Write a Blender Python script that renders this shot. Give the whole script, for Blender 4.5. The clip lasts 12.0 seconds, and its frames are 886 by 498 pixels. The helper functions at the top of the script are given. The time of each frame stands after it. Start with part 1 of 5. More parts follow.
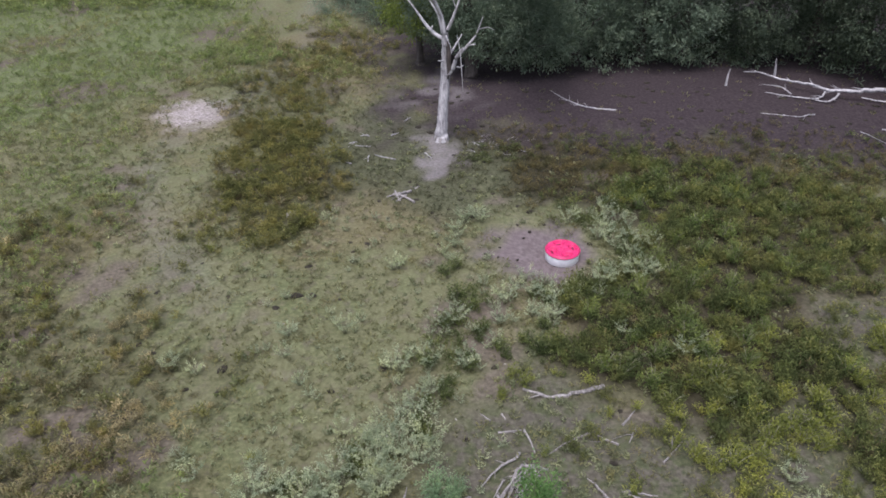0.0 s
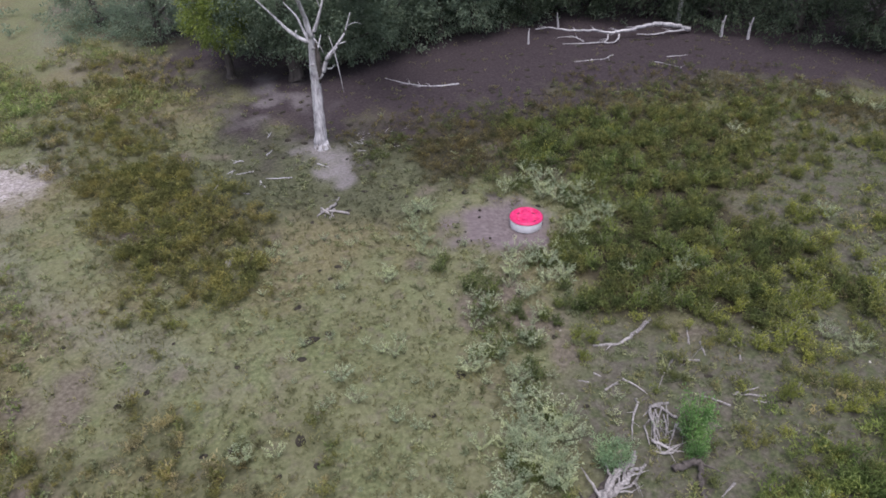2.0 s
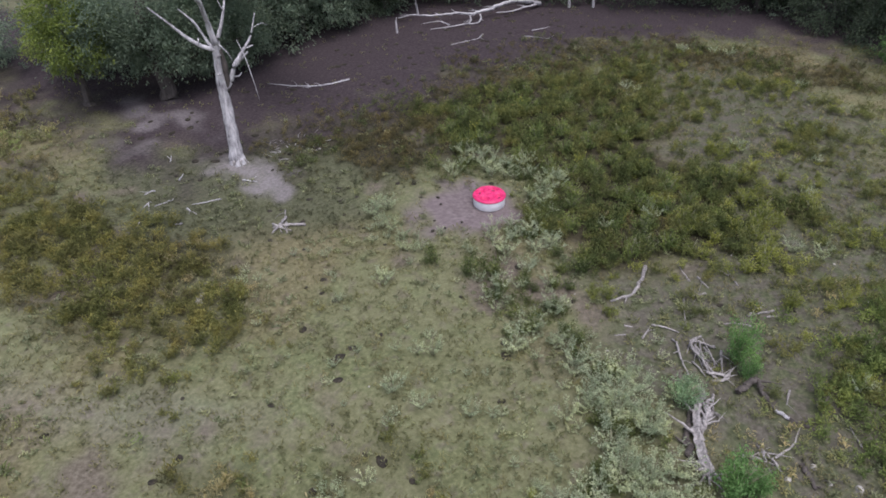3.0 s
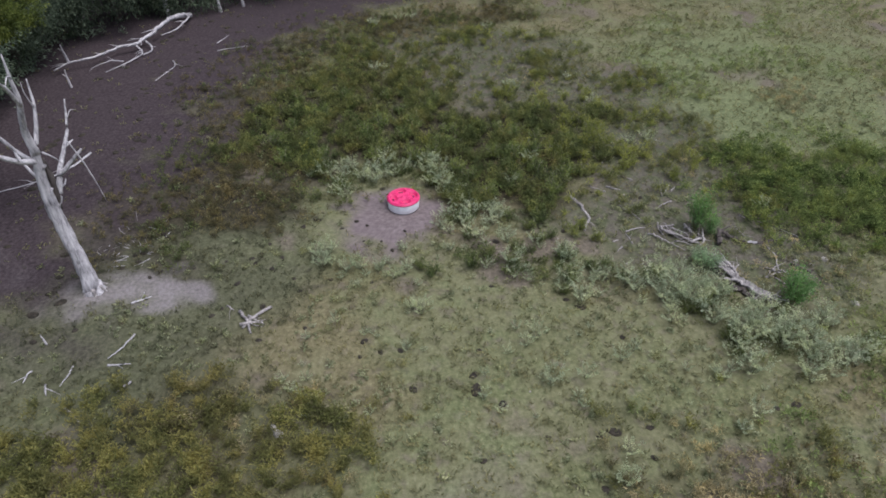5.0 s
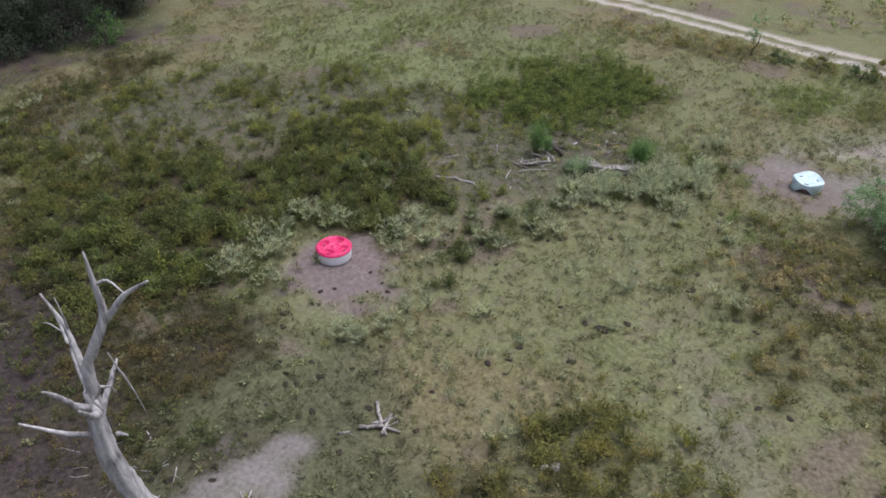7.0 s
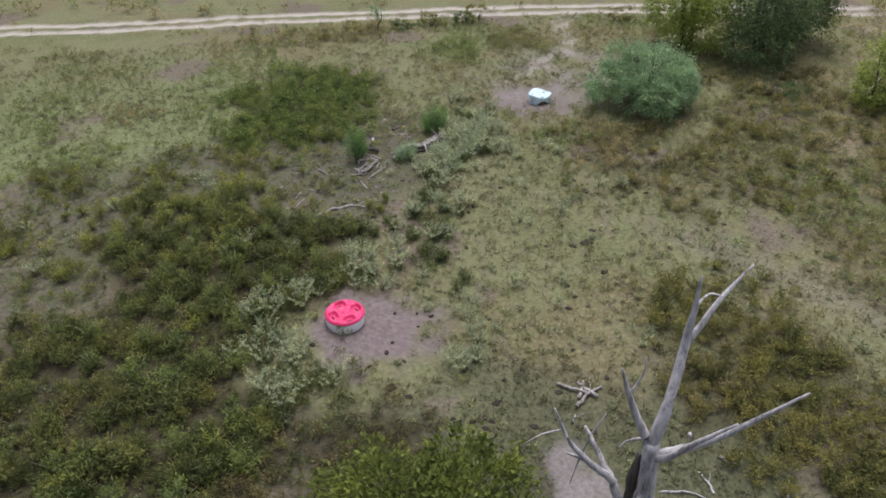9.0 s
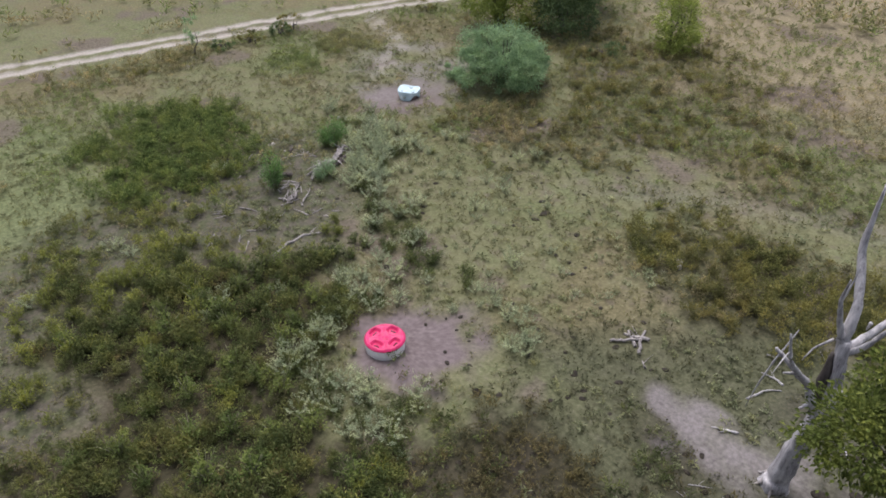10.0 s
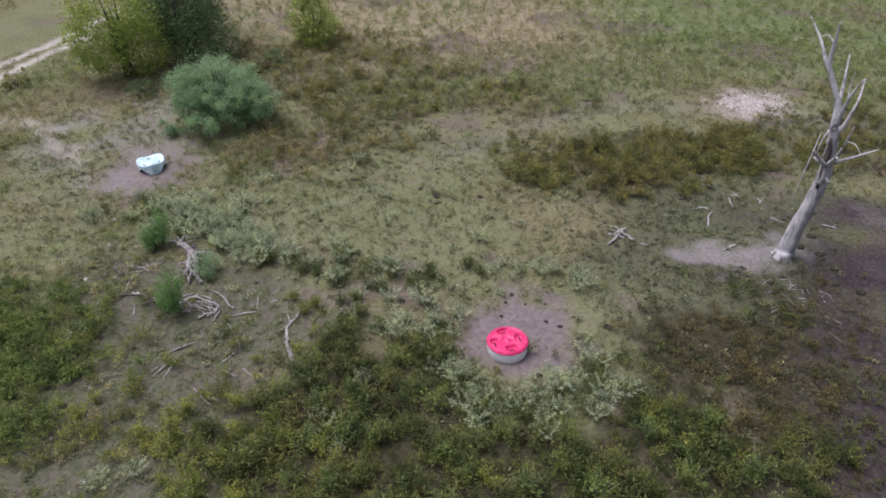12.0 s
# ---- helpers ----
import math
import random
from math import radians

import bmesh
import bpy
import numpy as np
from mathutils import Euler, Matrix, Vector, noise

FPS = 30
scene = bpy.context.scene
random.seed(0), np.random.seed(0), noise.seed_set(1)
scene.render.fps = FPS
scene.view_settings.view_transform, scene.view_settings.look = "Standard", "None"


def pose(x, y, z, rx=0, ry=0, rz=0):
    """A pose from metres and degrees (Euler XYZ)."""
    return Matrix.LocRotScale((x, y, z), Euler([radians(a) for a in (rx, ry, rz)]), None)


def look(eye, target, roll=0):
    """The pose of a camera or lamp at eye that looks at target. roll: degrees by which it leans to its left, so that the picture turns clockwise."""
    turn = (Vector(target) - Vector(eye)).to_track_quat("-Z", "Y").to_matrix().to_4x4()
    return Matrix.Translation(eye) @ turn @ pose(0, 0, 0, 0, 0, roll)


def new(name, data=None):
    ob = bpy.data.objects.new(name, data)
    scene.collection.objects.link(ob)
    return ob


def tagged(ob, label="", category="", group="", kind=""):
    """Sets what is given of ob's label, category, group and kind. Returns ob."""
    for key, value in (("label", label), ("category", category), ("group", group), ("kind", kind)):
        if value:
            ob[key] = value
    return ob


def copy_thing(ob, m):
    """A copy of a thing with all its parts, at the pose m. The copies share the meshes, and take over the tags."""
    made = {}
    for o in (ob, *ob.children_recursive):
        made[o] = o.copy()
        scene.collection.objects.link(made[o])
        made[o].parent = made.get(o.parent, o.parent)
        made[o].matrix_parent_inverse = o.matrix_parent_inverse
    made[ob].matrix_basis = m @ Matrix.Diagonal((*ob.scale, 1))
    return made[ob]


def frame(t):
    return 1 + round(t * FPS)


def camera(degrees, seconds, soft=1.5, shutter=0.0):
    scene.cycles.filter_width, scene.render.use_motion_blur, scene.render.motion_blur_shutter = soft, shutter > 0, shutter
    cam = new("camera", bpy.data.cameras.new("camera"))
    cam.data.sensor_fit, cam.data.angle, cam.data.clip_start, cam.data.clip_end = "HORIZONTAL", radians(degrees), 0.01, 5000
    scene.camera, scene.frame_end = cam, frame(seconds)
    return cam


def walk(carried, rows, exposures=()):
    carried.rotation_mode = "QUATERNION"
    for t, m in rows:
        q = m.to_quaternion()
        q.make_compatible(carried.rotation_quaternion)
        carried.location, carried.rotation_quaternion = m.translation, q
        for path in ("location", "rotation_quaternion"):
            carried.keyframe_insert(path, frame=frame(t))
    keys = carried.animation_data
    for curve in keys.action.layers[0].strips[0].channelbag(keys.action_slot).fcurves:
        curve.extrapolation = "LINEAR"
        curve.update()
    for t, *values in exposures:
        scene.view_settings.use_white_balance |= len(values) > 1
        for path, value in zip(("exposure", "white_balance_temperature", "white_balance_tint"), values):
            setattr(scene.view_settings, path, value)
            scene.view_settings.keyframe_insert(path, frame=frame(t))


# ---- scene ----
cam = camera(64.9, 12.0, 1.7)
PATH = [
    (0.0, pose(-4.71, -24.72, 17.08, 56.37, 1.02, -0.70)),
    (0.5, pose(-7.15, -24.51, 17.13, 56.07, 1.23, -6.90)),
    (1.0, pose(-9.75, -23.92, 17.19, 55.67, 1.44, -13.60)),
    (1.5, pose(-12.50, -22.92, 17.30, 55.36, 1.54, -21.00)),
    (2.0, pose(-15.31, -21.43, 17.30, 54.95, 1.65, -29.20)),
    (2.5, pose(-18.12, -19.37, 16.93, 54.84, 1.66, -38.10)),
    (3.0, pose(-20.72, -16.72, 16.83, 54.33, 1.57, -48.10)),
    (5.0, pose(-26.02, -0.45, 18.07, 51.98, 0.57, -93.20)),
    (5.5, pose(-25.06, 4.53, 18.18, 52.06, 0.26, -106.20)),
    (6.0, pose(-23.10, 9.20, 18.08, 52.45, -0.05, -119.20)),
    (6.5, pose(-20.19, 13.33, 17.93, 52.74, -0.26, -132.30)),
    (8.5, pose(-2.64, 21.13, 17.63, 54.48, -0.29, -183.18)),
    (9.0, pose(2.31, 20.33, 17.60, 54.65, -0.03, -195.78)),
    (9.5, pose(6.97, 18.43, 17.66, 54.68, 0.14, -208.38)),
    (10.0, pose(11.01, 15.59, 17.62, 54.68, 0.21, -220.88)),
    (10.5, pose(14.42, 11.86, 17.34, 54.94, 0.28, -233.48)),
    (11.0, pose(16.87, 7.57, 17.26, 55.16, 0.63, -245.78)),
    (11.5, pose(18.45, 2.70, 17.31, 55.15, 0.86, -258.68)),
    (12.0, pose(18.93, -2.46, 17.51, 55.01, 1.17, -271.68)),
]
walk(cam, PATH, [(0.0, 0.47, 5860, 22), (2.0, 0.44, 5830, 22), (5.0, 0.33, 5830, 19), (6.5, 0.39, 5980, 19), (8.5, 0.48, 6200, 18), (10.0, 0.49, 6140, 20), (12.0, 0.46, 5980, 22)])

# ---- light ----
SUN_EL, SUN_AZ = 70.0, 205.0
world = bpy.data.worlds.new("sky")
scene.world = world
world.use_nodes = True
wn, wl = world.node_tree.nodes, world.node_tree.links
sky = wn.new("ShaderNodeTexSky")
sky.sky_type = "NISHITA"
sky.sun_disc = False
sky.sun_elevation = radians(SUN_EL)
sky.sun_rotation = radians(SUN_AZ)
sky.dust_density = 4.0
wn["Background"].inputs["Strength"].default_value = 0.15
cloud = wn.new("ShaderNodeHueSaturation")  # a thin overcast takes most of the blue out of the sky
cloud.inputs["Saturation"].default_value = 0.45
wl.new(sky.outputs["Color"], cloud.inputs["Color"])
wl.new(cloud.outputs["Color"], wn["Background"].inputs["Color"])
sun_data = bpy.data.lights.new("sun", "SUN")
sun_data.energy = 1.5
sun_data.angle = radians(28)
sun_data.color = (1.0, 0.95, 0.88)
sun = new("sun", sun_data)
az, el = radians(SUN_AZ), radians(SUN_EL)
SUN_DIR = Vector((math.sin(az) * math.cos(el), math.cos(az) * math.cos(el), math.sin(el)))
sun.matrix_world = look(SUN_DIR * 60, (0, 0, 0))

# ---- materials ----


def material(name, rough=0.9, spec=0.2):
    m = bpy.data.materials.new(name)
    m.use_nodes = True
    b = m.node_tree.nodes["Principled BSDF"]
    b.inputs["Roughness"].default_value = rough
    b.inputs["Specular IOR Level"].default_value = spec
    return m, m.node_tree.nodes, m.node_tree.links, b


def noise_node(n, l, scale, detail=4.0, rough=0.6, coord=None):
    t = n.new("ShaderNodeTexNoise")
    t.inputs["Scale"].default_value = scale
    t.inputs["Detail"].default_value = detail
    t.inputs["Roughness"].default_value = rough
    if coord is not None:
        l.new(coord, t.inputs["Vector"])
    return t.outputs["Fac"]


def ramp(n, l, fac, stops):
    r = n.new("ShaderNodeValToRGB")
    e = r.color_ramp.elements
    while len(e) < len(stops):
        e.new(0.5)
    for k, (p, c) in zip(e, stops):
        k.position, k.color = p, (*c, 1)
    l.new(fac, r.inputs["Fac"])
    return r.outputs["Color"]


def mix(n, l, fac, a, b):
    m = n.new("ShaderNodeMix")
    m.data_type = "RGBA"
    for sock, v in ((m.inputs[0], fac), (m.inputs[6], a), (m.inputs[7], b)):
        if isinstance(v, (int, float)):
            sock.default_value = v
        elif isinstance(v, tuple):
            sock.default_value = (*v, 1)
        else:
            l.new(v, sock)
    return m.outputs[2]


def fmath(n, l, op, a, b=0.0, clamp=False):
    m = n.new("ShaderNodeMath")
    m.operation, m.use_clamp = op, clamp
    for sock, v in ((m.inputs[0], a), (m.inputs[1], b)):
        if isinstance(v, (int, float)):
            sock.default_value = v
        else:
            l.new(v, sock)
    return m.outputs[0]


def bump(n, l, b, height, strength=0.4, distance=0.03):
    k = n.new("ShaderNodeBump")
    k.inputs["Strength"].default_value = strength
    k.inputs["Distance"].default_value = distance
    l.new(height, k.inputs["Height"])
    l.new(k.outputs["Normal"], b.inputs["Normal"])


def leaf_material(name, dark, mid, light, patch, patch_scale=0.35, rough=0.7, thin=0.38, vary=1.0):
    """Foliage: colour differs from leaf to leaf and from patch to patch, and some light passes through."""
    m, n, l, b = material(name, rough, 0.12)
    geo, tc = n.new("ShaderNodeNewGeometry"), n.new("ShaderNodeTexCoord")
    leaf = ramp(n, l, geo.outputs["Random Per Island"], [(0.0, dark), (0.5, mid), (1.0, light)])
    big = ramp(n, l, noise_node(n, l, patch_scale, 3, 0.6, geo.outputs["Position"]), [(0.42, (0, 0, 0)), (0.62, (1, 1, 1))])
    col = mix(n, l, fmath(n, l, "MULTIPLY", big, 0.7), leaf, patch)
    each = ramp(n, l, noise_node(n, l, 1.5, 2, 0.5, geo.outputs["Position"]), [(0.36, (0.55, 0.60, 0.60)), (0.5, (1, 1, 1)), (0.66, (1.45, 1.35, 1.15))])
    mul = n.new("ShaderNodeMix")
    mul.data_type, mul.blend_type = "RGBA", "MULTIPLY"
    mul.inputs[0].default_value = vary
    l.new(col, mul.inputs[6])
    l.new(each, mul.inputs[7])
    col = mul.outputs[2]
    l.new(col, b.inputs["Base Color"])
    tr = n.new("ShaderNodeBsdfTranslucent")
    l.new(col, tr.inputs["Color"])
    ms = n.new("ShaderNodeMixShader")
    ms.inputs[0].default_value = thin
    l.new(b.outputs[0], ms.inputs[1])
    l.new(tr.outputs[0], ms.inputs[2])
    l.new(ms.outputs[0], n["Material Output"].inputs["Surface"])
    return m


def wood_material(name, dark, light, grain=9.0):
    """Weathered wood: streaks along the length, cracks and stains."""
    m, n, l, b = material(name, 0.85, 0.2)
    tc, mp = n.new("ShaderNodeTexCoord"), n.new("ShaderNodeMapping")
    mp.inputs["Scale"].default_value = (1, 1, 0.14)
    l.new(tc.outputs["Object"], mp.inputs["Vector"])
    streak = noise_node(n, l, grain, 6, 0.7, mp.outputs["Vector"])
    stain = noise_node(n, l, 1.3, 4, 0.6, tc.outputs["Object"])
    fac = fmath(n, l, "ADD", fmath(n, l, "MULTIPLY", streak, 0.65), fmath(n, l, "MULTIPLY", stain, 0.4))
    l.new(ramp(n, l, fac, [(0.38, dark), (0.51, tuple(0.45 * a + 0.55 * c for a, c in zip(dark, light))), (0.64, light)]), b.inputs["Base Color"])
    bump(n, l, b, streak, 0.7, 0.04)
    return m


def plain_material(name, a, c, scale, rough=0.8, spec=0.3, relief=0.2):
    m, n, l, b = material(name, rough, spec)
    tc = n.new("ShaderNodeTexCoord")
    f = noise_node(n, l, scale, 6, 0.65, tc.outputs["Object"])
    l.new(ramp(n, l, f, [(0.35, a), (0.65, c)]), b.inputs["Base Color"])
    bump(n, l, b, f, relief, 0.02)
    return m


M_WEED = leaf_material("dark_weed_leaf", (0.040, 0.056, 0.018), (0.094, 0.124, 0.040), (0.205, 0.245, 0.086), (0.112, 0.130, 0.043), 0.30, 0.75, 0.40, 0.9)
M_LUSH = leaf_material("lush_weed_leaf", (0.068, 0.104, 0.027), (0.142, 0.196, 0.054), (0.245, 0.305, 0.100), (0.172, 0.208, 0.062), 0.35, 0.75, 0.42, 0.9)
M_WEED_OLIVE = leaf_material("olive_broad_leaf", (0.070, 0.084, 0.025), (0.148, 0.170, 0.054), (0.250, 0.272, 0.098), (0.165, 0.167, 0.056), 0.40, 0.75, 0.42, 0.9)
M_OLIVE = leaf_material("olive_weed_leaf", (0.084, 0.092, 0.027), (0.172, 0.180, 0.055), (0.275, 0.275, 0.094), (0.195, 0.175, 0.064), 0.25, 0.75, 0.42, 0.9)
M_YELLOW = leaf_material("yellow_green_leaf", (0.130, 0.155, 0.030), (0.255, 0.285, 0.062), (0.39, 0.405, 0.115), (0.19, 0.220, 0.052), 0.8, 0.75, 0.45, 0.7)
M_SILVER = leaf_material("silvery_leaf", (0.23, 0.285, 0.160), (0.40, 0.46, 0.285), (0.62, 0.665, 0.45), (0.36, 0.415, 0.235), 0.5, 0.75, 0.45, 0.6)
M_VIVID = leaf_material("fresh_green_leaf", (0.080, 0.165, 0.046), (0.155, 0.290, 0.088), (0.24, 0.390, 0.140), (0.135, 0.25, 0.075), 0.9, 0.75, 0.42, 0.6)
M_BLUEGREEN = leaf_material("blue_green_leaf", (0.150, 0.250, 0.125), (0.285, 0.415, 0.215), (0.42, 0.55, 0.315), (0.245, 0.365, 0.190), 0.8, 0.75, 0.58, 0.5)
M_BROWN = leaf_material("dry_weed_leaf", (0.185, 0.158, 0.078), (0.315, 0.275, 0.142), (0.45, 0.395, 0.22), (0.280, 0.255, 0.118), 0.3, 0.75, 0.4, 0.7)
M_GRASS = leaf_material("short_grass_blade", (0.124, 0.130, 0.055), (0.170, 0.174, 0.078), (0.218, 0.220, 0.108), (0.190, 0.172, 0.086), 0.2, 0.8, 0.3, 0.55)
M_GREENGRASS = leaf_material("fresh_grass_blade", (0.115, 0.160, 0.046), (0.200, 0.262, 0.082), (0.29, 0.35, 0.135), (0.21, 0.235, 0.086), 0.3, 0.8, 0.4, 0.7)
# darker grass by the dead tree, with some shade mixed into its colour
M_DIMMED = leaf_material("dark_grass_blade", (0.062, 0.070, 0.034), (0.098, 0.106, 0.056), (0.142, 0.148, 0.084), (0.112, 0.104, 0.058), 0.3, 0.8, 0.3, 0.7)
M_TUFT = leaf_material("rough_grass_blade", (0.130, 0.145, 0.054), (0.222, 0.238, 0.098), (0.33, 0.34, 0.152), (0.245, 0.228, 0.102), 0.3, 0.8, 0.4, 0.7)
M_RUSSET = leaf_material("half_dry_leaf", (0.064, 0.056, 0.025), (0.130, 0.113, 0.051), (0.218, 0.188, 0.090), (0.095, 0.096, 0.040), 0.3, 0.75, 0.38, 0.9)
M_HERB = leaf_material("pale_herb_leaf", (0.145, 0.170, 0.078), (0.25, 0.275, 0.145), (0.38, 0.40, 0.24), (0.21, 0.225, 0.115), 0.4, 0.75, 0.45, 0.6)
# paler and greyer than real leaves: the haze over the woods is painted in
M_WOODS = leaf_material("hazy_woodland_leaf", (0.135, 0.185, 0.125), (0.230, 0.295, 0.200), (0.33, 0.39, 0.265), (0.205, 0.27, 0.185), 0.4, 0.8, 0.60, 0.30)
# darker leaf for the eastern woods, the crowns' shade included in its colour
M_DEEP = leaf_material("deep_woodland_leaf", (0.046, 0.066, 0.042), (0.092, 0.122, 0.078), (0.155, 0.195, 0.122), (0.078, 0.106, 0.066), 0.4, 0.8, 0.50, 0.5)
M_OAK = leaf_material("yellowing_tree_leaf", (0.120, 0.165, 0.030), (0.215, 0.275, 0.058), (0.32, 0.37, 0.100), (0.16, 0.215, 0.056), 0.5, 0.7, 0.45, 0.6)
M_BOUGH = leaf_material("olive_bough_leaf", (0.056, 0.080, 0.017), (0.118, 0.152, 0.034), (0.215, 0.250, 0.062), (0.098, 0.128, 0.030), 0.9, 0.7, 0.42, 0.9)
M_THICKET = leaf_material("thicket_leaf", (0.065, 0.105, 0.044), (0.125, 0.185, 0.078), (0.21, 0.28, 0.125), (0.100, 0.150, 0.066), 0.5, 0.7, 0.42, 0.7)
M_LIGHT = leaf_material("light_green_tree_leaf", (0.19, 0.25, 0.050), (0.33, 0.40, 0.095), (0.46, 0.52, 0.155), (0.26, 0.33, 0.085), 0.5, 0.7, 0.58, 0.4)
M_BARK = wood_material("tree_bark", (0.035, 0.03, 0.027), (0.12, 0.105, 0.09))
M_DEAD = wood_material("bleached_dead_wood", (0.12, 0.114, 0.118), (0.58, 0.565, 0.55), 10.0)
M_GREYWOOD = wood_material("grey_weathered_wood", (0.085, 0.076, 0.070), (0.42, 0.395, 0.365), 14.0)
M_STEM = plain_material("herb_stem", (0.16, 0.165, 0.09), (0.30, 0.30, 0.19), 9.0)
M_DUNG = plain_material("cow_dung", (0.012, 0.011, 0.008), (0.05, 0.043, 0.03), 11.0, 0.85, 0.2, 0.6)
M_STONE = plain_material("pale_limestone", (0.26, 0.245, 0.205), (0.48, 0.46, 0.40), 6.0, 0.9, 0.2, 0.4)
M_RED = plain_material("red_rubber", (0.50, 0.018, 0.095), (0.66, 0.035, 0.15), 4.0, 0.45, 0.4, 0.08)
M_TUB = plain_material("white_plastic_tub", (0.78, 0.79, 0.80), (0.90, 0.91, 0.91), 3.0, 0.5, 0.4, 0.05)
M_MINT = plain_material("pale_blue_plastic", (0.36, 0.50, 0.53), (0.58, 0.72, 0.73), 2.5, 0.5, 0.4, 0.05)
M_BLACK = plain_material("dark_opening", (0.010, 0.010, 0.012), (0.03, 0.03, 0.032), 8.0, 0.8, 0.2, 0.1)
M_SALT = plain_material("mineral_salt", (0.16, 0.10, 0.08), (0.30, 0.20, 0.16), 12.0, 0.95, 0.1, 0.4)

# ---- helpers for shapes ----


def gz(x, y):
    """Height of the ground."""
    return 0.05 * np.sin(0.31 * x + 1.0) * np.sin(0.27 * y + 0.4) + 0.03 * np.sin(0.83 * x + 0.5 * y) + 0.012 * np.sin(2.3 * x - 1.1 * y)


def waves(x, y, f, seed):
    """A smooth random field from -1 to 1."""
    r = np.random.default_rng(seed)
    v = 0 * x
    for k in range(7):
        a, p, s = r.uniform(0, 6.283), r.uniform(0, 6.283), f * r.uniform(0.5, 1.7)
        v = v + np.sin(s * (x * np.cos(a) + y * np.sin(a)) + p + 1.3 * np.sin(0.6 * s * (y * np.cos(a) - x * np.sin(a)) + 2 * p))
    return v / 3.2


def inside(x, y, poly):
    """Signed distance to a polygon's edge, positive inside."""
    x, y = np.asarray(x, float), np.asarray(y, float)
    d, odd = np.full(x.shape, 1e9), np.zeros(x.shape, bool)
    for (x0, y0), (x1, y1) in zip(poly, poly[1:] + poly[:1]):
        ex, ey = x1 - x0, y1 - y0
        t = np.clip(((x - x0) * ex + (y - y0) * ey) / (ex * ex + ey * ey), 0, 1)
        d = np.minimum(d, np.hypot(x - x0 - t * ex, y - y0 - t * ey))
        cross = (y0 > y) != (y1 > y)
        with np.errstate(divide="ignore", invalid="ignore"):
            odd ^= cross & (x < x0 + (y - y0) * ex / (ey if ey else 1e-9))
    return np.where(odd, d, -d)


def line_gap(x, y, pts):
    """Distance to a line through the points."""
    d = np.full(np.shape(x), 1e9)
    for (x0, y0), (x1, y1) in zip(pts, pts[1:]):
        ex, ey = x1 - x0, y1 - y0
        t = np.clip(((x - x0) * ex + (y - y0) * ey) / (ex * ex + ey * ey), 0, 1)
        d = np.minimum(d, np.hypot(x - x0 - t * ex, y - y0 - t * ey))
    return d


def step(v, a, b):
    t = np.clip((v - a) / (b - a), 0, 1)
    return t * t * (3 - 2 * t)


def mesh_of(name, verts, faces, mat, smooth=True):
    me = bpy.data.meshes.new(name)
    verts, n = np.asarray(verts, np.float32), len(faces)
    if isinstance(faces, np.ndarray):
        k = faces.shape[1]
        me.vertices.add(len(verts))
        me.vertices.foreach_set("co", verts.ravel())
        me.loops.add(n * k)
        me.loops.foreach_set("vertex_index", faces.astype(np.int32).ravel())
        me.polygons.add(n)
        me.polygons.foreach_set("loop_start", np.arange(0, n * k, k, dtype=np.int32))
        me.polygons.foreach_set("loop_total", np.full(n, k, np.int32))
        me.update(calc_edges=True)
    else:
        me.from_pydata(verts.tolist(), [], [list(map(int, f)) for f in faces])
    me.polygons.foreach_set("use_smooth", np.full(len(me.polygons), smooth))
    me.materials.append(mat)
    me.update()
    return me


def part(name, shape, mat, parent=None, label="", smooth=True):
    ob = new(name, mesh_of(name, shape[0], shape[1], mat, smooth))
    ob.parent = parent
    return tagged(ob, label)


def joined(shapes):
    vs, fs, k = [], [], 0
    for v, f in shapes:
        vs.append(np.asarray(v, float))
        fs += [tuple(i + k for i in q) for q in f]
        k += len(v)
    return np.concatenate(vs), fs


def tube(pts, radii, sides=8, rough=0.12, seed=0, steps=4, crook=0.16):
    """A tapering, slightly crooked limb through the points, closed at both ends."""
    r = np.random.default_rng(seed)
    p, q = np.asarray(pts, float), np.asarray(radii, float)
    t = np.linspace(0, len(p) - 1, (len(p) - 1) * steps + 1)
    c = np.stack([np.interp(t, range(len(p)), p[:, k]) for k in range(3)], 1)
    if len(p) > 2:
        c[1:-1] = 0.25 * c[:-2] + 0.5 * c[1:-1] + 0.25 * c[2:]
    rad = np.interp(t, range(len(p)), q)
    c[1:-1] += r.normal(0, crook, (len(c) - 2, 3)) * rad[1:-1, None]
    d = np.gradient(c, axis=0)
    d /= np.linalg.norm(d, axis=1)[:, None] + 1e-9
    up = np.where(np.abs(d[:, 2:3]) > 0.9, [[1.0, 0, 0]], [[0, 0, 1.0]])
    u = np.cross(d, up)
    u /= np.linalg.norm(u, axis=1)[:, None]
    w = np.cross(d, u)
    a = np.linspace(0, 2 * math.pi, sides, endpoint=False)
    rr = rad[:, None] * (1 + r.normal(0, rough, (1, sides)) + r.normal(0, rough * 0.5, (len(c), sides)))
    v = c[:, None] + rr[..., None] * (np.cos(a)[None, :, None] * u[:, None] + np.sin(a)[None, :, None] * w[:, None])
    f = [(i * sides + j, i * sides + (j + 1) % sides, (i + 1) * sides + (j + 1) % sides, (i + 1) * sides + j) for i in range(len(c) - 1) for j in range(sides)]
    n = len(c) * sides
    f += [tuple(reversed(range(sides))), tuple(range(n - sides, n))]
    return v.reshape(-1, 3), f


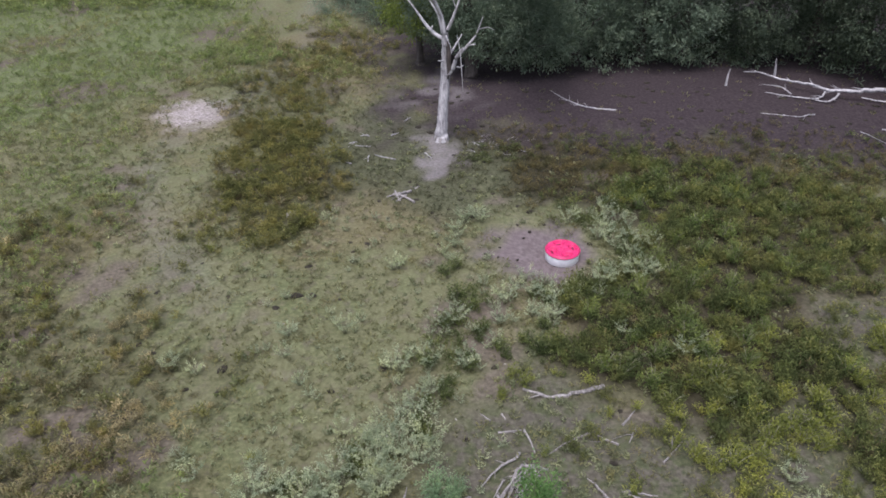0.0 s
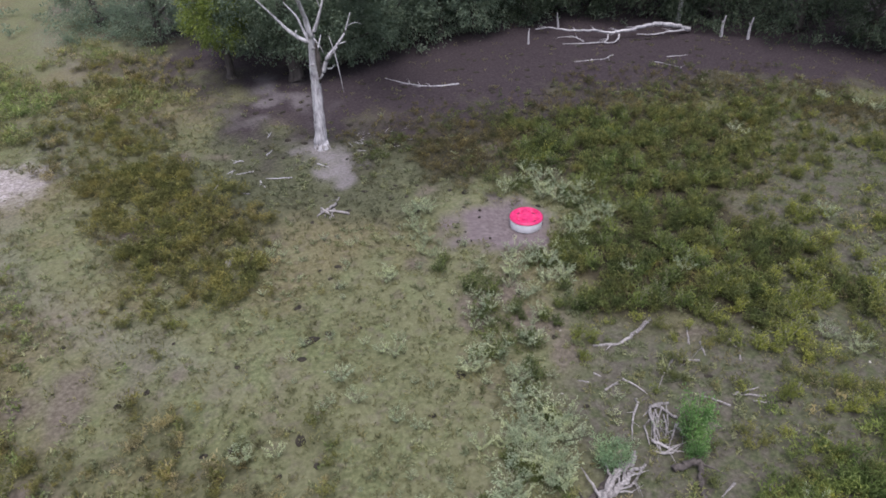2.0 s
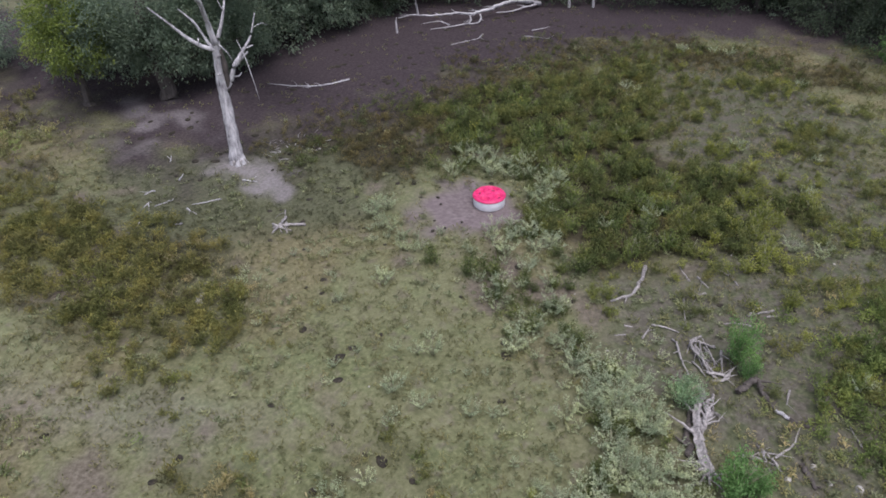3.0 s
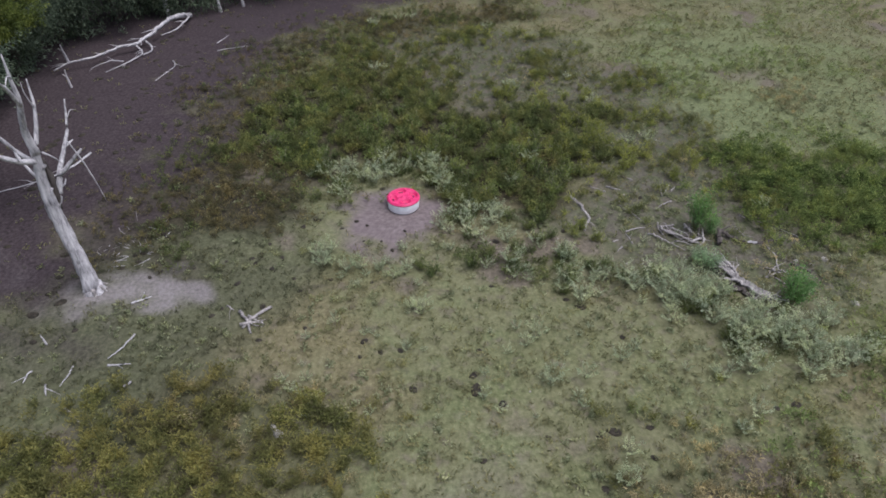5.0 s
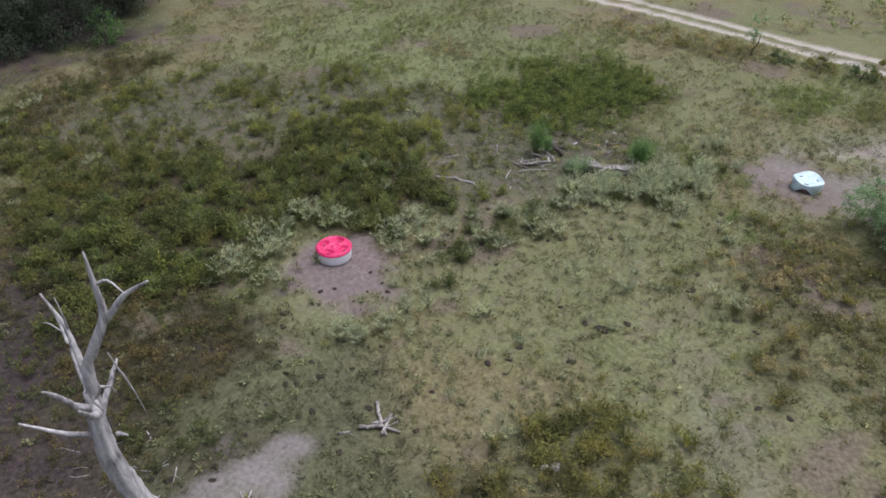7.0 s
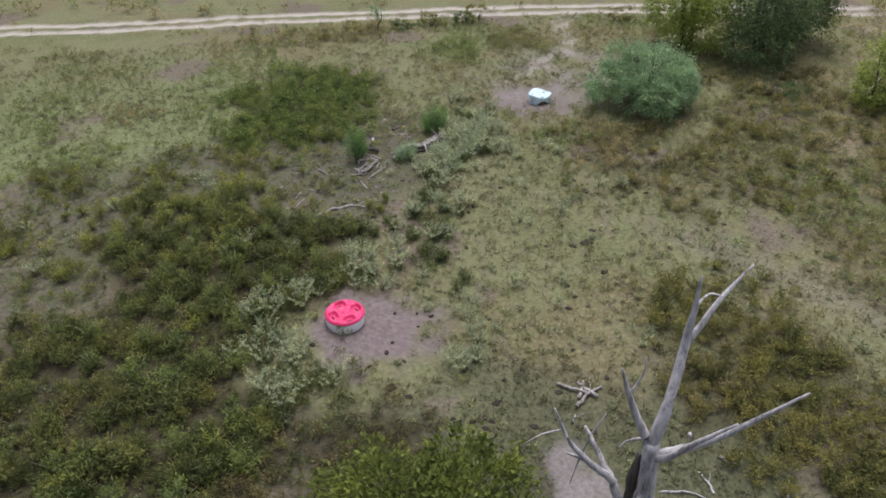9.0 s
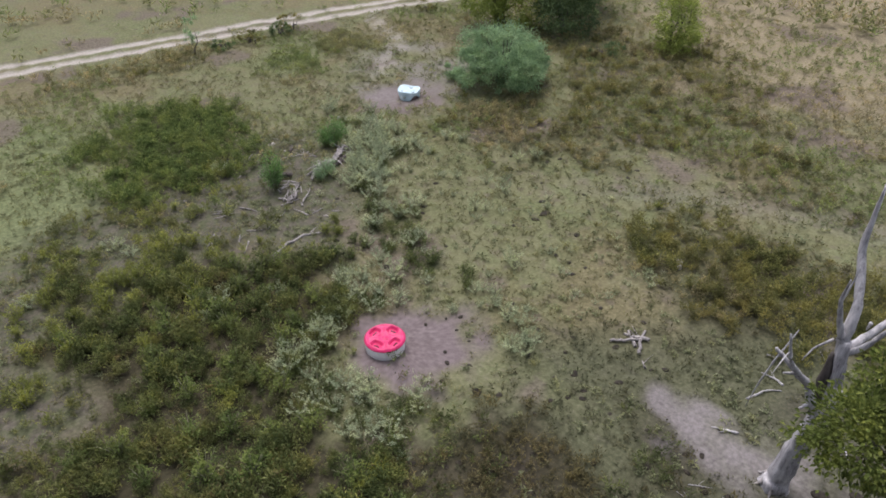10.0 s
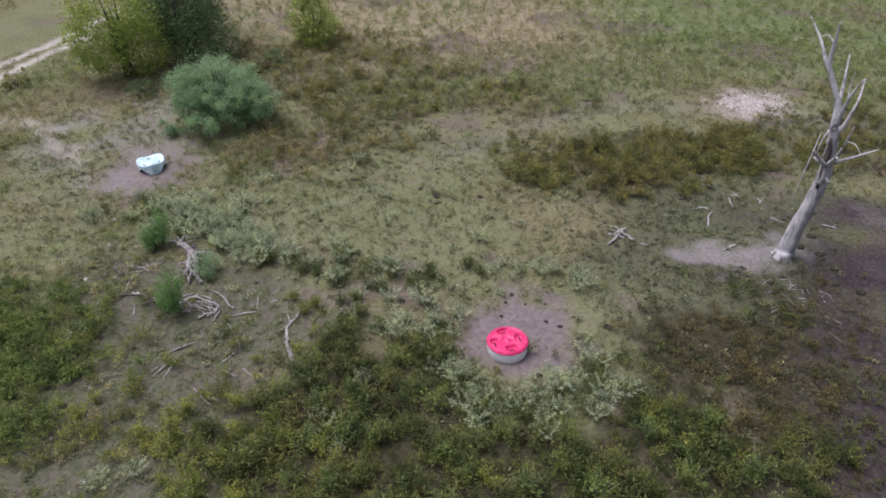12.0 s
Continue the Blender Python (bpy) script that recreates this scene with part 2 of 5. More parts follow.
def lathe(profile, sides=40, radius_of=None):
    a = np.linspace(0, 2 * math.pi, sides, endpoint=False)
    k = radius_of(a) if radius_of else np.ones(sides)
    v = np.concatenate([np.stack([r * k * np.cos(a), r * k * np.sin(a), np.full(sides, z)], 1) for r, z in profile])
    f = [(i * sides + j, i * sides + (j + 1) % sides, (i + 1) * sides + (j + 1) % sides, (i + 1) * sides + j) for i in range(len(profile) - 1) for j in range(sides)]
    return v, f


def leaves(centres, out, length, width, rng, droop=0.0):
    """Folded diamond leaves at the centres, pointing roughly the way out; four corners each."""
    n = len(centres)
    d = out + rng.normal(0, 0.55, (n, 3))
    d[:, 2] -= droop
    d /= np.linalg.norm(d, axis=1)[:, None] + 1e-9
    s = np.cross(d, rng.normal(0, 0.8, (n, 3)) + [0, 0, 2.0])
    s /= np.linalg.norm(s, axis=1)[:, None] + 1e-9
    ln = (length * rng.uniform(0.6, 1.3, n))[:, None]
    wd = (width * rng.uniform(0.6, 1.3, n))[:, None]
    lift = np.cross(s, d) * ln * 0.12
    v = np.stack([centres, centres + d * ln * 0.5 + s * wd * 0.5 + lift, centres + d * ln, centres + d * ln * 0.5 - s * wd * 0.5 + lift], 1)
    return v.reshape(-1, 3), np.arange(n * 4).reshape(n, 4)


def herb(seed, height, radius, count, length, width, stems=7, flop=0.5, tight=0.05):
    """A leafy herb: upright shoots that spread from the root, each clad in leaves, with gaps between them."""
    r = np.random.default_rng(seed)
    a, e = r.uniform(0, 6.283, stems), radius * np.sqrt(r.uniform(0.02, 1, stems))
    h = height * r.uniform(0.55, 1.1, stems) * (1 - 0.35 * (e / radius) ** 2)
    bend = r.normal(0, 0.18 * radius, (stems, 2))
    which, t = r.integers(0, stems, count), r.uniform(0.1, 1, count) ** 0.6
    side = np.stack([np.cos(a), np.sin(a)], 1)[which] * (e[which] * t ** 1.2)[:, None] + bend[which] * (t * (1 - t))[:, None] * 2
    c = np.concatenate([side, (h[which] * t)[:, None]], 1) + r.normal(0, tight, (count, 3))
    c[:, 2] = np.abs(c[:, 2]) + 0.01
    out = np.concatenate([r.normal(0, 1, (count, 2)), np.full((count, 1), flop)], 1)
    return leaves(c, out, length, width, r)


def scattered(name, plants, xy, sizes, mat, rng):
    """Many plants, turned and sized at random, as one mesh."""
    vs, fs, k = [], [], 0
    ang, pick = rng.uniform(0, 6.283, len(xy)), rng.integers(0, len(plants), len(xy))
    z = gz(xy[:, 0], xy[:, 1])
    for i in range(len(xy)):
        v, f = plants[pick[i]]
        c, s = math.cos(ang[i]) * sizes[i], math.sin(ang[i]) * sizes[i]
        vs.append(np.stack([v[:, 0] * c - v[:, 1] * s + xy[i, 0], v[:, 0] * s + v[:, 1] * c + xy[i, 1], v[:, 2] * sizes[i] + z[i]], 1))
        fs.append(f + k)
        k += len(v)
    return new(name, mesh_of(name, np.concatenate(vs), np.concatenate(fs), mat, False))


def sown(n, box, density, rng):
    """Points in a box, kept with the chance that density gives."""
    x, y = rng.uniform(box[0], box[1], n), rng.uniform(box[2], box[3], n)
    keep = rng.uniform(0, 1, n) < density(x, y)
    return np.stack([x[keep], y[keep]], 1)

# ---- the plan of the ground ----
WOODS_EDGE = [(-60, 60), (-24, 44), (-13, 37), (-7, 31), (-5, 26.5), (-3, 21.5), (4, 21.5), (12, 22), (19, 20.5), (25, 15), (29, 7.5), (31, 1), (30.3, -4), (28.5, -11), (31, -18), (44, -24), (90, -30), (90, 60), (60, 90), (-60, 90)]
# bare soil by the trees; its eastern strip also paints the woods' shade
SOIL = [(-10, 32), (-8.4, 26), (-8.2, 20), (-7.4, 15.6), (-6.2, 13.0), (-3.6, 12.2), (-1.0, 12.3), (2.0, 11.2), (6.2, 9.6), (10, 9.4), (14, 8.8), (19, 6.4), (23.5, 3.2), (27, -1.5), (28, -6), (30, -12), (44, -20), (60, 30), (30, 60), (-10, 50)]
DUST = [(-6.4, 13.9), (-4.6, 13.2), (-3.6, 11.8), (-4.0, 9.6), (-4.9, 8.1), (-5.8, 8.8), (-6.2, 11.2)]
PALE = [(-22.9, 16.6), (-21.8, 19.6), (-19.4, 19.4), (-18.2, 17.2), (-18.8, 15.2), (-21.2, 14.7)]
ROAD = [(60, -46), (20, -41), (10, -39.6), (0, -38.6), (-8, -37.4), (-18, -35.9), (-27, -34), (-36, -31.3), (-60, -23), (-120, 4)]
LOOP = [(-23.5, -33.5), (-21.6, -30), (-21, -27.6), (-20, -25.2), (-17.5, -23.9), (-15.6, -21.5)]
TRAIL = [(-13.5, -2.5), (-18, 2.8), (-20.5, 9), (-20.2, 14), (-17.5, 22), (-15, 34), (-17, 46)]
DARK = [(0, -6.2), (0.2, -3.6), (3.2, -1.3), (4.1, 2.6), (3.6, 6.0), (4.2, 8.0), (6.4, 8.2), (8.4, 7.2), (12.3, 6.6), (16, 5.6), (19.5, 2.8), (18, -0.8), (12.6, -1.9), (9.8, -2.2), (8.0, -3.2), (8.8, -5.2), (10.2, -7.4), (8.6, -9.4), (4.8, -9.2), (2.5, -9.0), (0.6, -8)]
WORN = [(8.3, -3.6), (9.8, -2.8), (12, -3.2), (16, -3.4), (20.5, -2.2), (20, -8.5), (13, -10), (10.6, -7), (9.4, -5)]
LUSH = [(3.4, -16), (4.0, -20.4), (2, -24.6), (-2, -25.6), (-5, -22.8), (-4, -19.6), (-2.6, -16.6), (0.2, -15)]
OLIVE = [(-14.4, 0.8), (-12.1, 2.3), (-10.6, 5.3), (-10.7, 8.8), (-12.0, 10.6), (-12.0, 15.6), (-11.4, 24), (-8.6, 29.5), (-14.8, 33), (-18.4, 24), (-17.2, 17), (-16.2, 11), (-16.1, 5.5)]
OLIVE_BAND = [(-22.8, -11.4), (-21.0, -7.0), (-21.0, -3.2), (-20.3, 1.7), (-19.8, 6.9), (-22.0, 5.6), (-24.4, -0.7), (-27, 1.6), (-31, -3), (-36, -5), (-38, -11), (-34.5, -14.6), (-31.4, -17), (-27.4, -17.8)]
LOW_BROWN = [(-17.2, -14.7), (-18.5, -11.7), (-16.1, -8.8), (-13.4, -7.3), (-12.9, -9.6), (-14.4, -12.8)]
ISLAND = [(-15.2, -31.0), (-18.6, -31.4), (-19.4, -28.6), (-18.4, -26.2), (-15.4, -26.2), (-14.4, -28.6)]
VERGE = [(-1.6, -36), (-8, -35.2), (-10.5, -33.4), (-7.5, -29.8), (-2, -30.6), (3, -33), (3, -36.6)]
DRY_SPOT = [(12.4, -23.6), (7.2, -23.4), (7.0, -20.1), (11.2, -20.3)]
GAP = [(2.0, 5.6), (3.2, 8.8), (6.0, 9.0), (6.2, 6.4), (4, 5.0)]
FRESH = [(-13.4, -30.6), (-15.2, -29.6), (-13.0, -24.5), (-10.6, -22.6), (-9.6, -25), (-11.4, -28.4)]
OLIVE_FIELD = [(-25, 3), (-23.0, 6), (-20.5, 3), (-19.2, -0.5), (-16.0, -4.0), (-13.0, -7.2), (-12.2, -9.4), (-12.8, -13), (-22, -14), (-26, -6)]
BROWN = [(1.8, 3.6), (4.0, 3.4), (4.4, 7.0), (6.5, 7.4), (8.5, 6.4), (12.5, 6.0), (16, 5.0), (20, 2.2), (22, -3), (24, -9), (27, -10), (26, 0), (24, 6), (19, 11), (12, 13), (6, 12), (1.5, 14), (-2.8, 13), (-2.6, 9), (-0.6, 5.0)]
FIELD = [(-12, -12.5), (-17, -10), (-20.5, -4), (-21.5, 2), (-23, 9), (-24, 20), (-22, 40), (-40, 80), (-120, 70), (-120, 0), (-60, -22), (-38, -29), (-30, -28), (-27, -19), (-23, -12.5)]
DRY_FIELD = [(-27, -5), (-30, 3), (-32, 12), (-60, 14), (-90, 0), (-90, -30), (-45, -24)]
SHABBY = [(-4.2, -8.2), (-1, -6.4), (1.5, -7.6), (4, -7.4), (7, -5.0), (10.5, -2.0), (14, 1), (21, 4), (24, -2), (20, -9), (13, -15), (5, -16), (-1, -17.5), (-7, -17), (-5.5, -12.5), (-4.6, -10.5)]
# darker grass round the dead tree; part of the dimness is painted shade
DIMMED = [(-12, 14), (-14, 10), (-9, 6), (-4, 4.6), (-0.5, 3.9), (3, 4.2), (7, 7.5), (8, 11.5), (0, 14), (-3, 14.5), (-8, 18)]
SILVER_BAND = [(-3.0, -2.6), (-3.7, -4.0), (-4.6, -5.4), (-5.2, -7.0), (-6.2, -9.0), (-7.0, -11.0), (-8.4, -11.8), (-9.0, -13.4), (-9.8, -15.4), (-10.2, -17.6)]
LOG = [(0.65, -7.65), (-0.3, -8.0), (-1.2, -8.15), (-2.1, -7.75)]
FEEDER, TUB_AT = (0.42, 0.05), (-14.6, -17.4)


def zones(x, y):
    """How far each kind of cover, and the painted shade, holds, 0 to 1, at the places given."""
    w, u = 0.9 * waves(x, y, 0.9, 3), 0.35 * waves(x, y, 2.6, 4)
    z = {}
    z["soil"] = step(inside(x, y, SOIL) + 2.2 * w + 2.6 * u - 1.2 * step(x, 10, 22), -4.2, 3.8)
    z["dust"] = step(inside(x, y, DUST) + 1.3 * u + 0.4 * w, -0.55, 0.8)
    z["dust"] = np.maximum(z["dust"], 0.7 * step(4.2 - np.hypot((x + 4.8) / 0.9, (y - 20.8) / 1.3) + 1.6 * w + u, 0, 3.5) * step(waves(x, y, 1.7, 44), -0.5, 0.7))
    z["pale"] = step(inside(x, y, PALE) + 1.3 * u + 0.3 * w, -0.9, 1.2)
    ring = 2.1 - np.hypot((x + 0.55) / 1.05, (y - 0.70) / 0.98)
    z["ring"] = step(ring + 1.5 * u + 0.45 * w, -0.9, 0.8)
    z["ring"] = np.maximum(z["ring"], 0.85 * step(2.4 - np.hypot((x + 14.4) / 0.95, (y + 17.2) / 1.05) + 1.3 * u + 0.4 * w, -0.9, 0.9))
    r = line_gap(x, y, ROAD)
    z["road"] = np.maximum(step(0.55 - np.abs(r - 0.85) + 0.4 * u, -0.1, 0.35), 0.5 * step(0.5 - line_gap(x, y, LOOP) + 1.5 * u, -0.5, 0.7))
    z["trail"] = 0.20 * step(1.0 - line_gap(x, y, TRAIL) + 0.9 * u + 0.7 * w, -0.9, 1.2)
    z["bare"] = step(waves(x, y, 0.55, 8) + 0.4 * waves(x, y, 1.9, 9), 0.62, 1.15)
    pile = step(6.0 - np.hypot((x + 2.2) / 1.2, y + 11.6) + 1.4 * w, 0, 4)
    z["bare"] = np.maximum(z["bare"], 0.35 * pile)
    z["bare"] = np.maximum(z["bare"], 0.75 * step(inside(x, y, WORN) + 1.2 * w + 1.5 * u, -0.8, 1.2) * step(waves(x, y, 0.9, 45), -1.0, 0.2))
    # where the ground colour carries the shade under the dark weeds
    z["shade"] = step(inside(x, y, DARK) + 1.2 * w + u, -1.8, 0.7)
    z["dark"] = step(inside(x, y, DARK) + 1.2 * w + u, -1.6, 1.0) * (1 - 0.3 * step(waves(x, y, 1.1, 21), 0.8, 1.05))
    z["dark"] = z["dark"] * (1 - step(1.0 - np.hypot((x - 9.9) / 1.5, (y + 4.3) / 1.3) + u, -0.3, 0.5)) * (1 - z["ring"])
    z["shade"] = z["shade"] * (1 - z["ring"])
    thin = step(x + 0.25 * (y - 2) * (y > 2) + 1.4 * w, 11.5, 18.5)
    z["outer"] = z["shade"] * thin
    north = step(y + 0.25 * w, -2.5, 4.0)
    z["outer"] = z["outer"] * (0.4 + 0.6 * north)
    z["dark"], z["shade"] = z["dark"] * (1 - 0.7 * thin), z["shade"] * (1 - 0.65 * thin)
    z["dark"] = z["dark"] * step(line_gap(x, y, LOG), 0.3, 0.75)
    z["lush"] = step(inside(x, y, LUSH) + 1.3 * w + u, -1.6, 1.4)
    z["brown"] = step(inside(x, y, BROWN) + 1.6 * w + u, -2.0, 2.2)
    z["olive"] = np.maximum(np.maximum(0.75 * step(inside(x, y, OLIVE_BAND) + 1.6 * w + u, -0.8, 1.0), 0.35 * step(inside(x, y, LOW_BROWN) + w + u, -0.8, 1.0)), 0.45 * step(inside(x, y, ISLAND) + 0.6 * w + u, -0.6, 0.6))
    z["olive"] = np.maximum(np.maximum(z["olive"], step(inside(x, y, OLIVE) + 1.5 * w + 1.6 * u, -1.6, 1.6)), 0.9 * step(inside(x, y, OLIVE_FIELD) + 1.6 * w, -0.6, 1.0) * step(waves(x, y, 1.1, 31), -1.0, -0.1))
    z["shabby"] = step(inside(x, y, SHABBY) + 1.5 * w, -2.2, 1.4)
    z["field"] = step(inside(x, y, FIELD) + 2.2 * w + u, -3.5, 2.5)
    z["dry"] = step(inside(x, y, DRY_FIELD) + 3 * w, -4, 4)
    z["dimmed"] = step(inside(x, y, DIMMED) + 1.6 * w + u, -2.0, 1.8)
    z["bare"] = np.maximum(z["bare"], 0.9 * step(0.55 - np.hypot(x + 5.1, y - 0.02) + 0.5 * u, -0.2, 0.4))
    z["green"] = np.maximum(step(inside(x, y, FIELD) + w, -3, 5) * step(y, 4, 20), step(11 - np.hypot((x - 11) / 1.5, y + 21) + 2 * w, 0, 6))
    z["green"] = np.maximum(z["green"], 0.8 * step(4.5 - np.hypot(x + 12.5, y + 29) + 1.5 * w, 0, 3))
    tan = step(6.5 - np.hypot((x + 18.5) / 1.2, (y + 21.0)) + 1.2 * w + u, 0, 3.5)
    z["trail"] = np.maximum(z["trail"], 0.5 * tan * step(waves(x, y, 1.2, 33), -0.9, 0.3))
    # the brown growth's ground gets a weaker share of this painted shade
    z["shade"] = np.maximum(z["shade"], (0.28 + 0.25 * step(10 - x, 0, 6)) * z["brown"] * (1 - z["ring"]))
    z["bare"], z["shabby"] = z["bare"] * (1 - np.maximum(0.85 * z["shade"], 0.95 * z["brown"])), z["shabby"] * (1 - z["shade"])
    z["woods"] = step(inside(x, y, WOODS_EDGE) + w, -0.5, 1.5)
    z["open"] = 1 - np.clip(z["soil"] + z["dust"] + z["pale"] + z["ring"] + z["road"] + 0.5 * z["trail"] + z["woods"], 0, 1)
    return z


# ---- ground: one sheet to the horizon ----


def graded(lo, hi, fine):
    """Grid lines, fine in the middle and ever wider towards the horizon."""
    mid = np.arange(lo, hi + fine / 2, fine)
    far = np.cumsum(fine * 1.22 ** np.arange(1, 46))
    far = far[far < 2500]
    return np.concatenate([(lo - far)[::-1], mid, hi + far])


def ground_sheet():
    gx, gy = graded(-42, 34, 0.3), graded(-44, 34, 0.3)
    x, y = np.meshgrid(gx, gy)
    nx, ny = len(gx), len(gy)
    x, y = x.ravel(), y.ravel()
    z = zones(x, y)
    h = gz(x, y) + 0.02 * waves(x, y, 5.0, 41) - 0.05 * z["ring"] - 0.06 * z["road"] - 0.04 * z["trail"]
    i, j = np.meshgrid(np.arange(nx - 1), np.arange(ny - 1))
    a = (j * nx + i).ravel()
    me = mesh_of("ground", np.stack([x, y, h], 1), np.stack([a, a + 1, a + nx + 1, a + nx], 1), M_GROUND)
    z["dry"], z["lush"] = z["dry"] - z["dimmed"], z["lush"] - z["green"]
    z["olive"] = np.maximum(z["olive"], np.maximum(z["brown"], np.maximum(0.12 * z["field"], 0.3 * z["outer"])))
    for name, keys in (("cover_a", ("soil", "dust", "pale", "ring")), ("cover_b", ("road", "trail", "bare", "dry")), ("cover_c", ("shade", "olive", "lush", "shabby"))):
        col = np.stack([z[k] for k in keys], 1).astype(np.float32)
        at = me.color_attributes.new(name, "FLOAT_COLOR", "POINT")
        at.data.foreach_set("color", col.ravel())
    return tagged(new("ground", me), "trampled pasture with short grass and bare soil patches", "ground", kind="structure")


def ground_material():
    m, n, l, b = material("pasture_ground", 0.95, 0.1)
    geo = n.new("ShaderNodeNewGeometry")
    pos = geo.outputs["Position"]
    fine = noise_node(n, l, 6.5, 8, 0.66, pos)
    mid = noise_node(n, l, 1.7, 6, 0.65, pos)
    big = noise_node(n, l, 0.22, 4, 0.6, pos)
    grass = ramp(n, l, fine, [(0.28, (0.088, 0.090, 0.043)), (0.48, (0.134, 0.137, 0.069)), (0.62, (0.166, 0.168, 0.090)), (0.78, (0.225, 0.220, 0.132))])
    green = ramp(n, l, fine, [(0.32, (0.068, 0.086, 0.036)), (0.52, (0.130, 0.158, 0.070)), (0.70, (0.21, 0.24, 0.115))])
    olive_sward = ramp(n, l, fine, [(0.32, (0.058, 0.068, 0.030)), (0.52, (0.112, 0.125, 0.055)), (0.70, (0.190, 0.204, 0.098))])
    col = mix(n, l, ramp(n, l, big, [(0.45, (0, 0, 0)), (0.62, (1, 1, 1))]), grass, olive_sward)
    col = mix(n, l, fmath(n, l, "MULTIPLY", ramp(n, l, noise_node(n, l, 0.75, 5, 0.62, pos), [(0.50, (0, 0, 0)), (0.62, (1, 1, 1))]), 0.35), col, green)
    wide = noise_node(n, l, 0.11, 5, 0.62, pos)
    straw = ramp(n, l, fine, [(0.3, (0.090, 0.076, 0.040)), (0.5, (0.150, 0.128, 0.070)), (0.7, (0.220, 0.192, 0.112))])
    col = mix(n, l, fmath(n, l, "MULTIPLY", ramp(n, l, wide, [(0.50, (0, 0, 0)), (0.60, (1, 1, 1))]), 0.7), col, straw)
    earth = ramp(n, l, fine, [(0.30, (0.070, 0.057, 0.045)), (0.5, (0.120, 0.098, 0.078)), (0.7, (0.180, 0.152, 0.125))])
    col = mix(n, l, fmath(n, l, "MULTIPLY", ramp(n, l, mid, [(0.52, (0, 0, 0)), (0.66, (1, 1, 1))]), 0.55), col, earth)

    def layer(name):
        a = n.new("ShaderNodeVertexColor")
        a.layer_name = name
        s = n.new("ShaderNodeSeparateColor")
        l.new(a.outputs["Color"], s.inputs["Color"])
        return (*[s.outputs[k] for k in ("Red", "Green", "Blue")], a.outputs["Alpha"])

    soil, dust, pale, ring = layer("cover_a")
    road, trail, bare, dry = layer("cover_b")
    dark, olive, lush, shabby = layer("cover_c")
    hay = ramp(n, l, fine, [(0.3, (0.15, 0.125, 0.075)), (0.5, (0.235, 0.20, 0.125)), (0.7, (0.33, 0.285, 0.185))])
    col = mix(n, l, fmath(n, l, "MULTIPLY", dry, 0.85, True), col, hay)
    # sward by the dead tree, its low tone partly shade put into the colour
    sward = ramp(n, l, fine, [(0.3, (0.034, 0.039, 0.022)), (0.5, (0.068, 0.073, 0.042)), (0.7, (0.110, 0.113, 0.070))])
    col = mix(n, l, fmath(n, l, "MULTIPLY", dry, -0.8, True), col, sward)
    col = mix(n, l, fmath(n, l, "MULTIPLY", lush, -0.75, True), col, green)
    # brown soil under the plants, darkened further to paint in their shade
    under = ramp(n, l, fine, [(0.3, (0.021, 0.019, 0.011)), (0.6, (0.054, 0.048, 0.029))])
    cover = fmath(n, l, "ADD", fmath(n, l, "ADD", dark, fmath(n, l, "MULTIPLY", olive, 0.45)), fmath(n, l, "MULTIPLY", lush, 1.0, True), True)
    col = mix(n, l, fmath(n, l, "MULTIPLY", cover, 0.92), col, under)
    worn = ramp(n, l, fine, [(0.3, (0.050, 0.046, 0.035)), (0.5, (0.092, 0.084, 0.064)), (0.7, (0.140, 0.129, 0.101))])
    moss = ramp(n, l, fine, [(0.3, (0.036, 0.044, 0.020)), (0.5, (0.070, 0.080, 0.040)), (0.7, (0.115, 0.125, 0.066))])
    worn = mix(n, l, ramp(n, l, mid, [(0.44, (0, 0, 0)), (0.58, (1, 1, 1))]), worn, moss)
    col = mix(n, l, fmath(n, l, "MULTIPLY", bare, 0.8), col, earth)
    col = mix(n, l, fmath(n, l, "MULTIPLY", shabby, 0.92), col, worn)
    clods = ramp(n, l, fine, [(0.32, (0.024, 0.019, 0.020)), (0.52, (0.048, 0.038, 0.039)), (0.72, (0.082, 0.067, 0.068))])
    col = mix(n, l, soil, col, clods)
    powder = ramp(n, l, fine, [(0.3, (0.145, 0.130, 0.125)), (0.7, (0.26, 0.24, 0.232))])
    col = mix(n, l, fmath(n, l, "MULTIPLY", fmath(n, l, "MULTIPLY", dust, 0.9), fmath(n, l, "ADD", mid, 0.35, True)), col, powder)
    chalk = ramp(n, l, fine, [(0.35, (0.17, 0.145, 0.125)), (0.5, (0.32, 0.285, 0.26)), (0.65, (0.48, 0.445, 0.415))])
    col = mix(n, l, fmath(n, l, "MULTIPLY", pale, fmath(n, l, "ADD", mid, 0.4, True)), col, chalk)
    mud = ramp(n, l, fine, [(0.30, (0.104, 0.082, 0.080)), (0.50, (0.156, 0.126, 0.124)), (0.72, (0.208, 0.174, 0.172))])
    hoofed = ramp(n, l, noise_node(n, l, 3.4, 5, 0.7, pos), [(0.36, (0.090, 0.072, 0.069)), (0.52, (0.150, 0.124, 0.121)), (0.66, (0.198, 0.168, 0.163))])
    mud = mix(n, l, 0.5, mud, hoofed)
    col = mix(n, l, fmath(n, l, "MULTIPLY", ring, 0.95), col, mud)
    gravel = ramp(n, l, fine, [(0.3, (0.25, 0.23, 0.19)), (0.7, (0.42, 0.395, 0.34))])
    col = mix(n, l, road, col, gravel)
    col = mix(n, l, trail, col, powder)
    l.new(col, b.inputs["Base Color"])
    calm = fmath(n, l, "SUBTRACT", 1.0, fmath(n, l, "MULTIPLY", ring, 0.8))
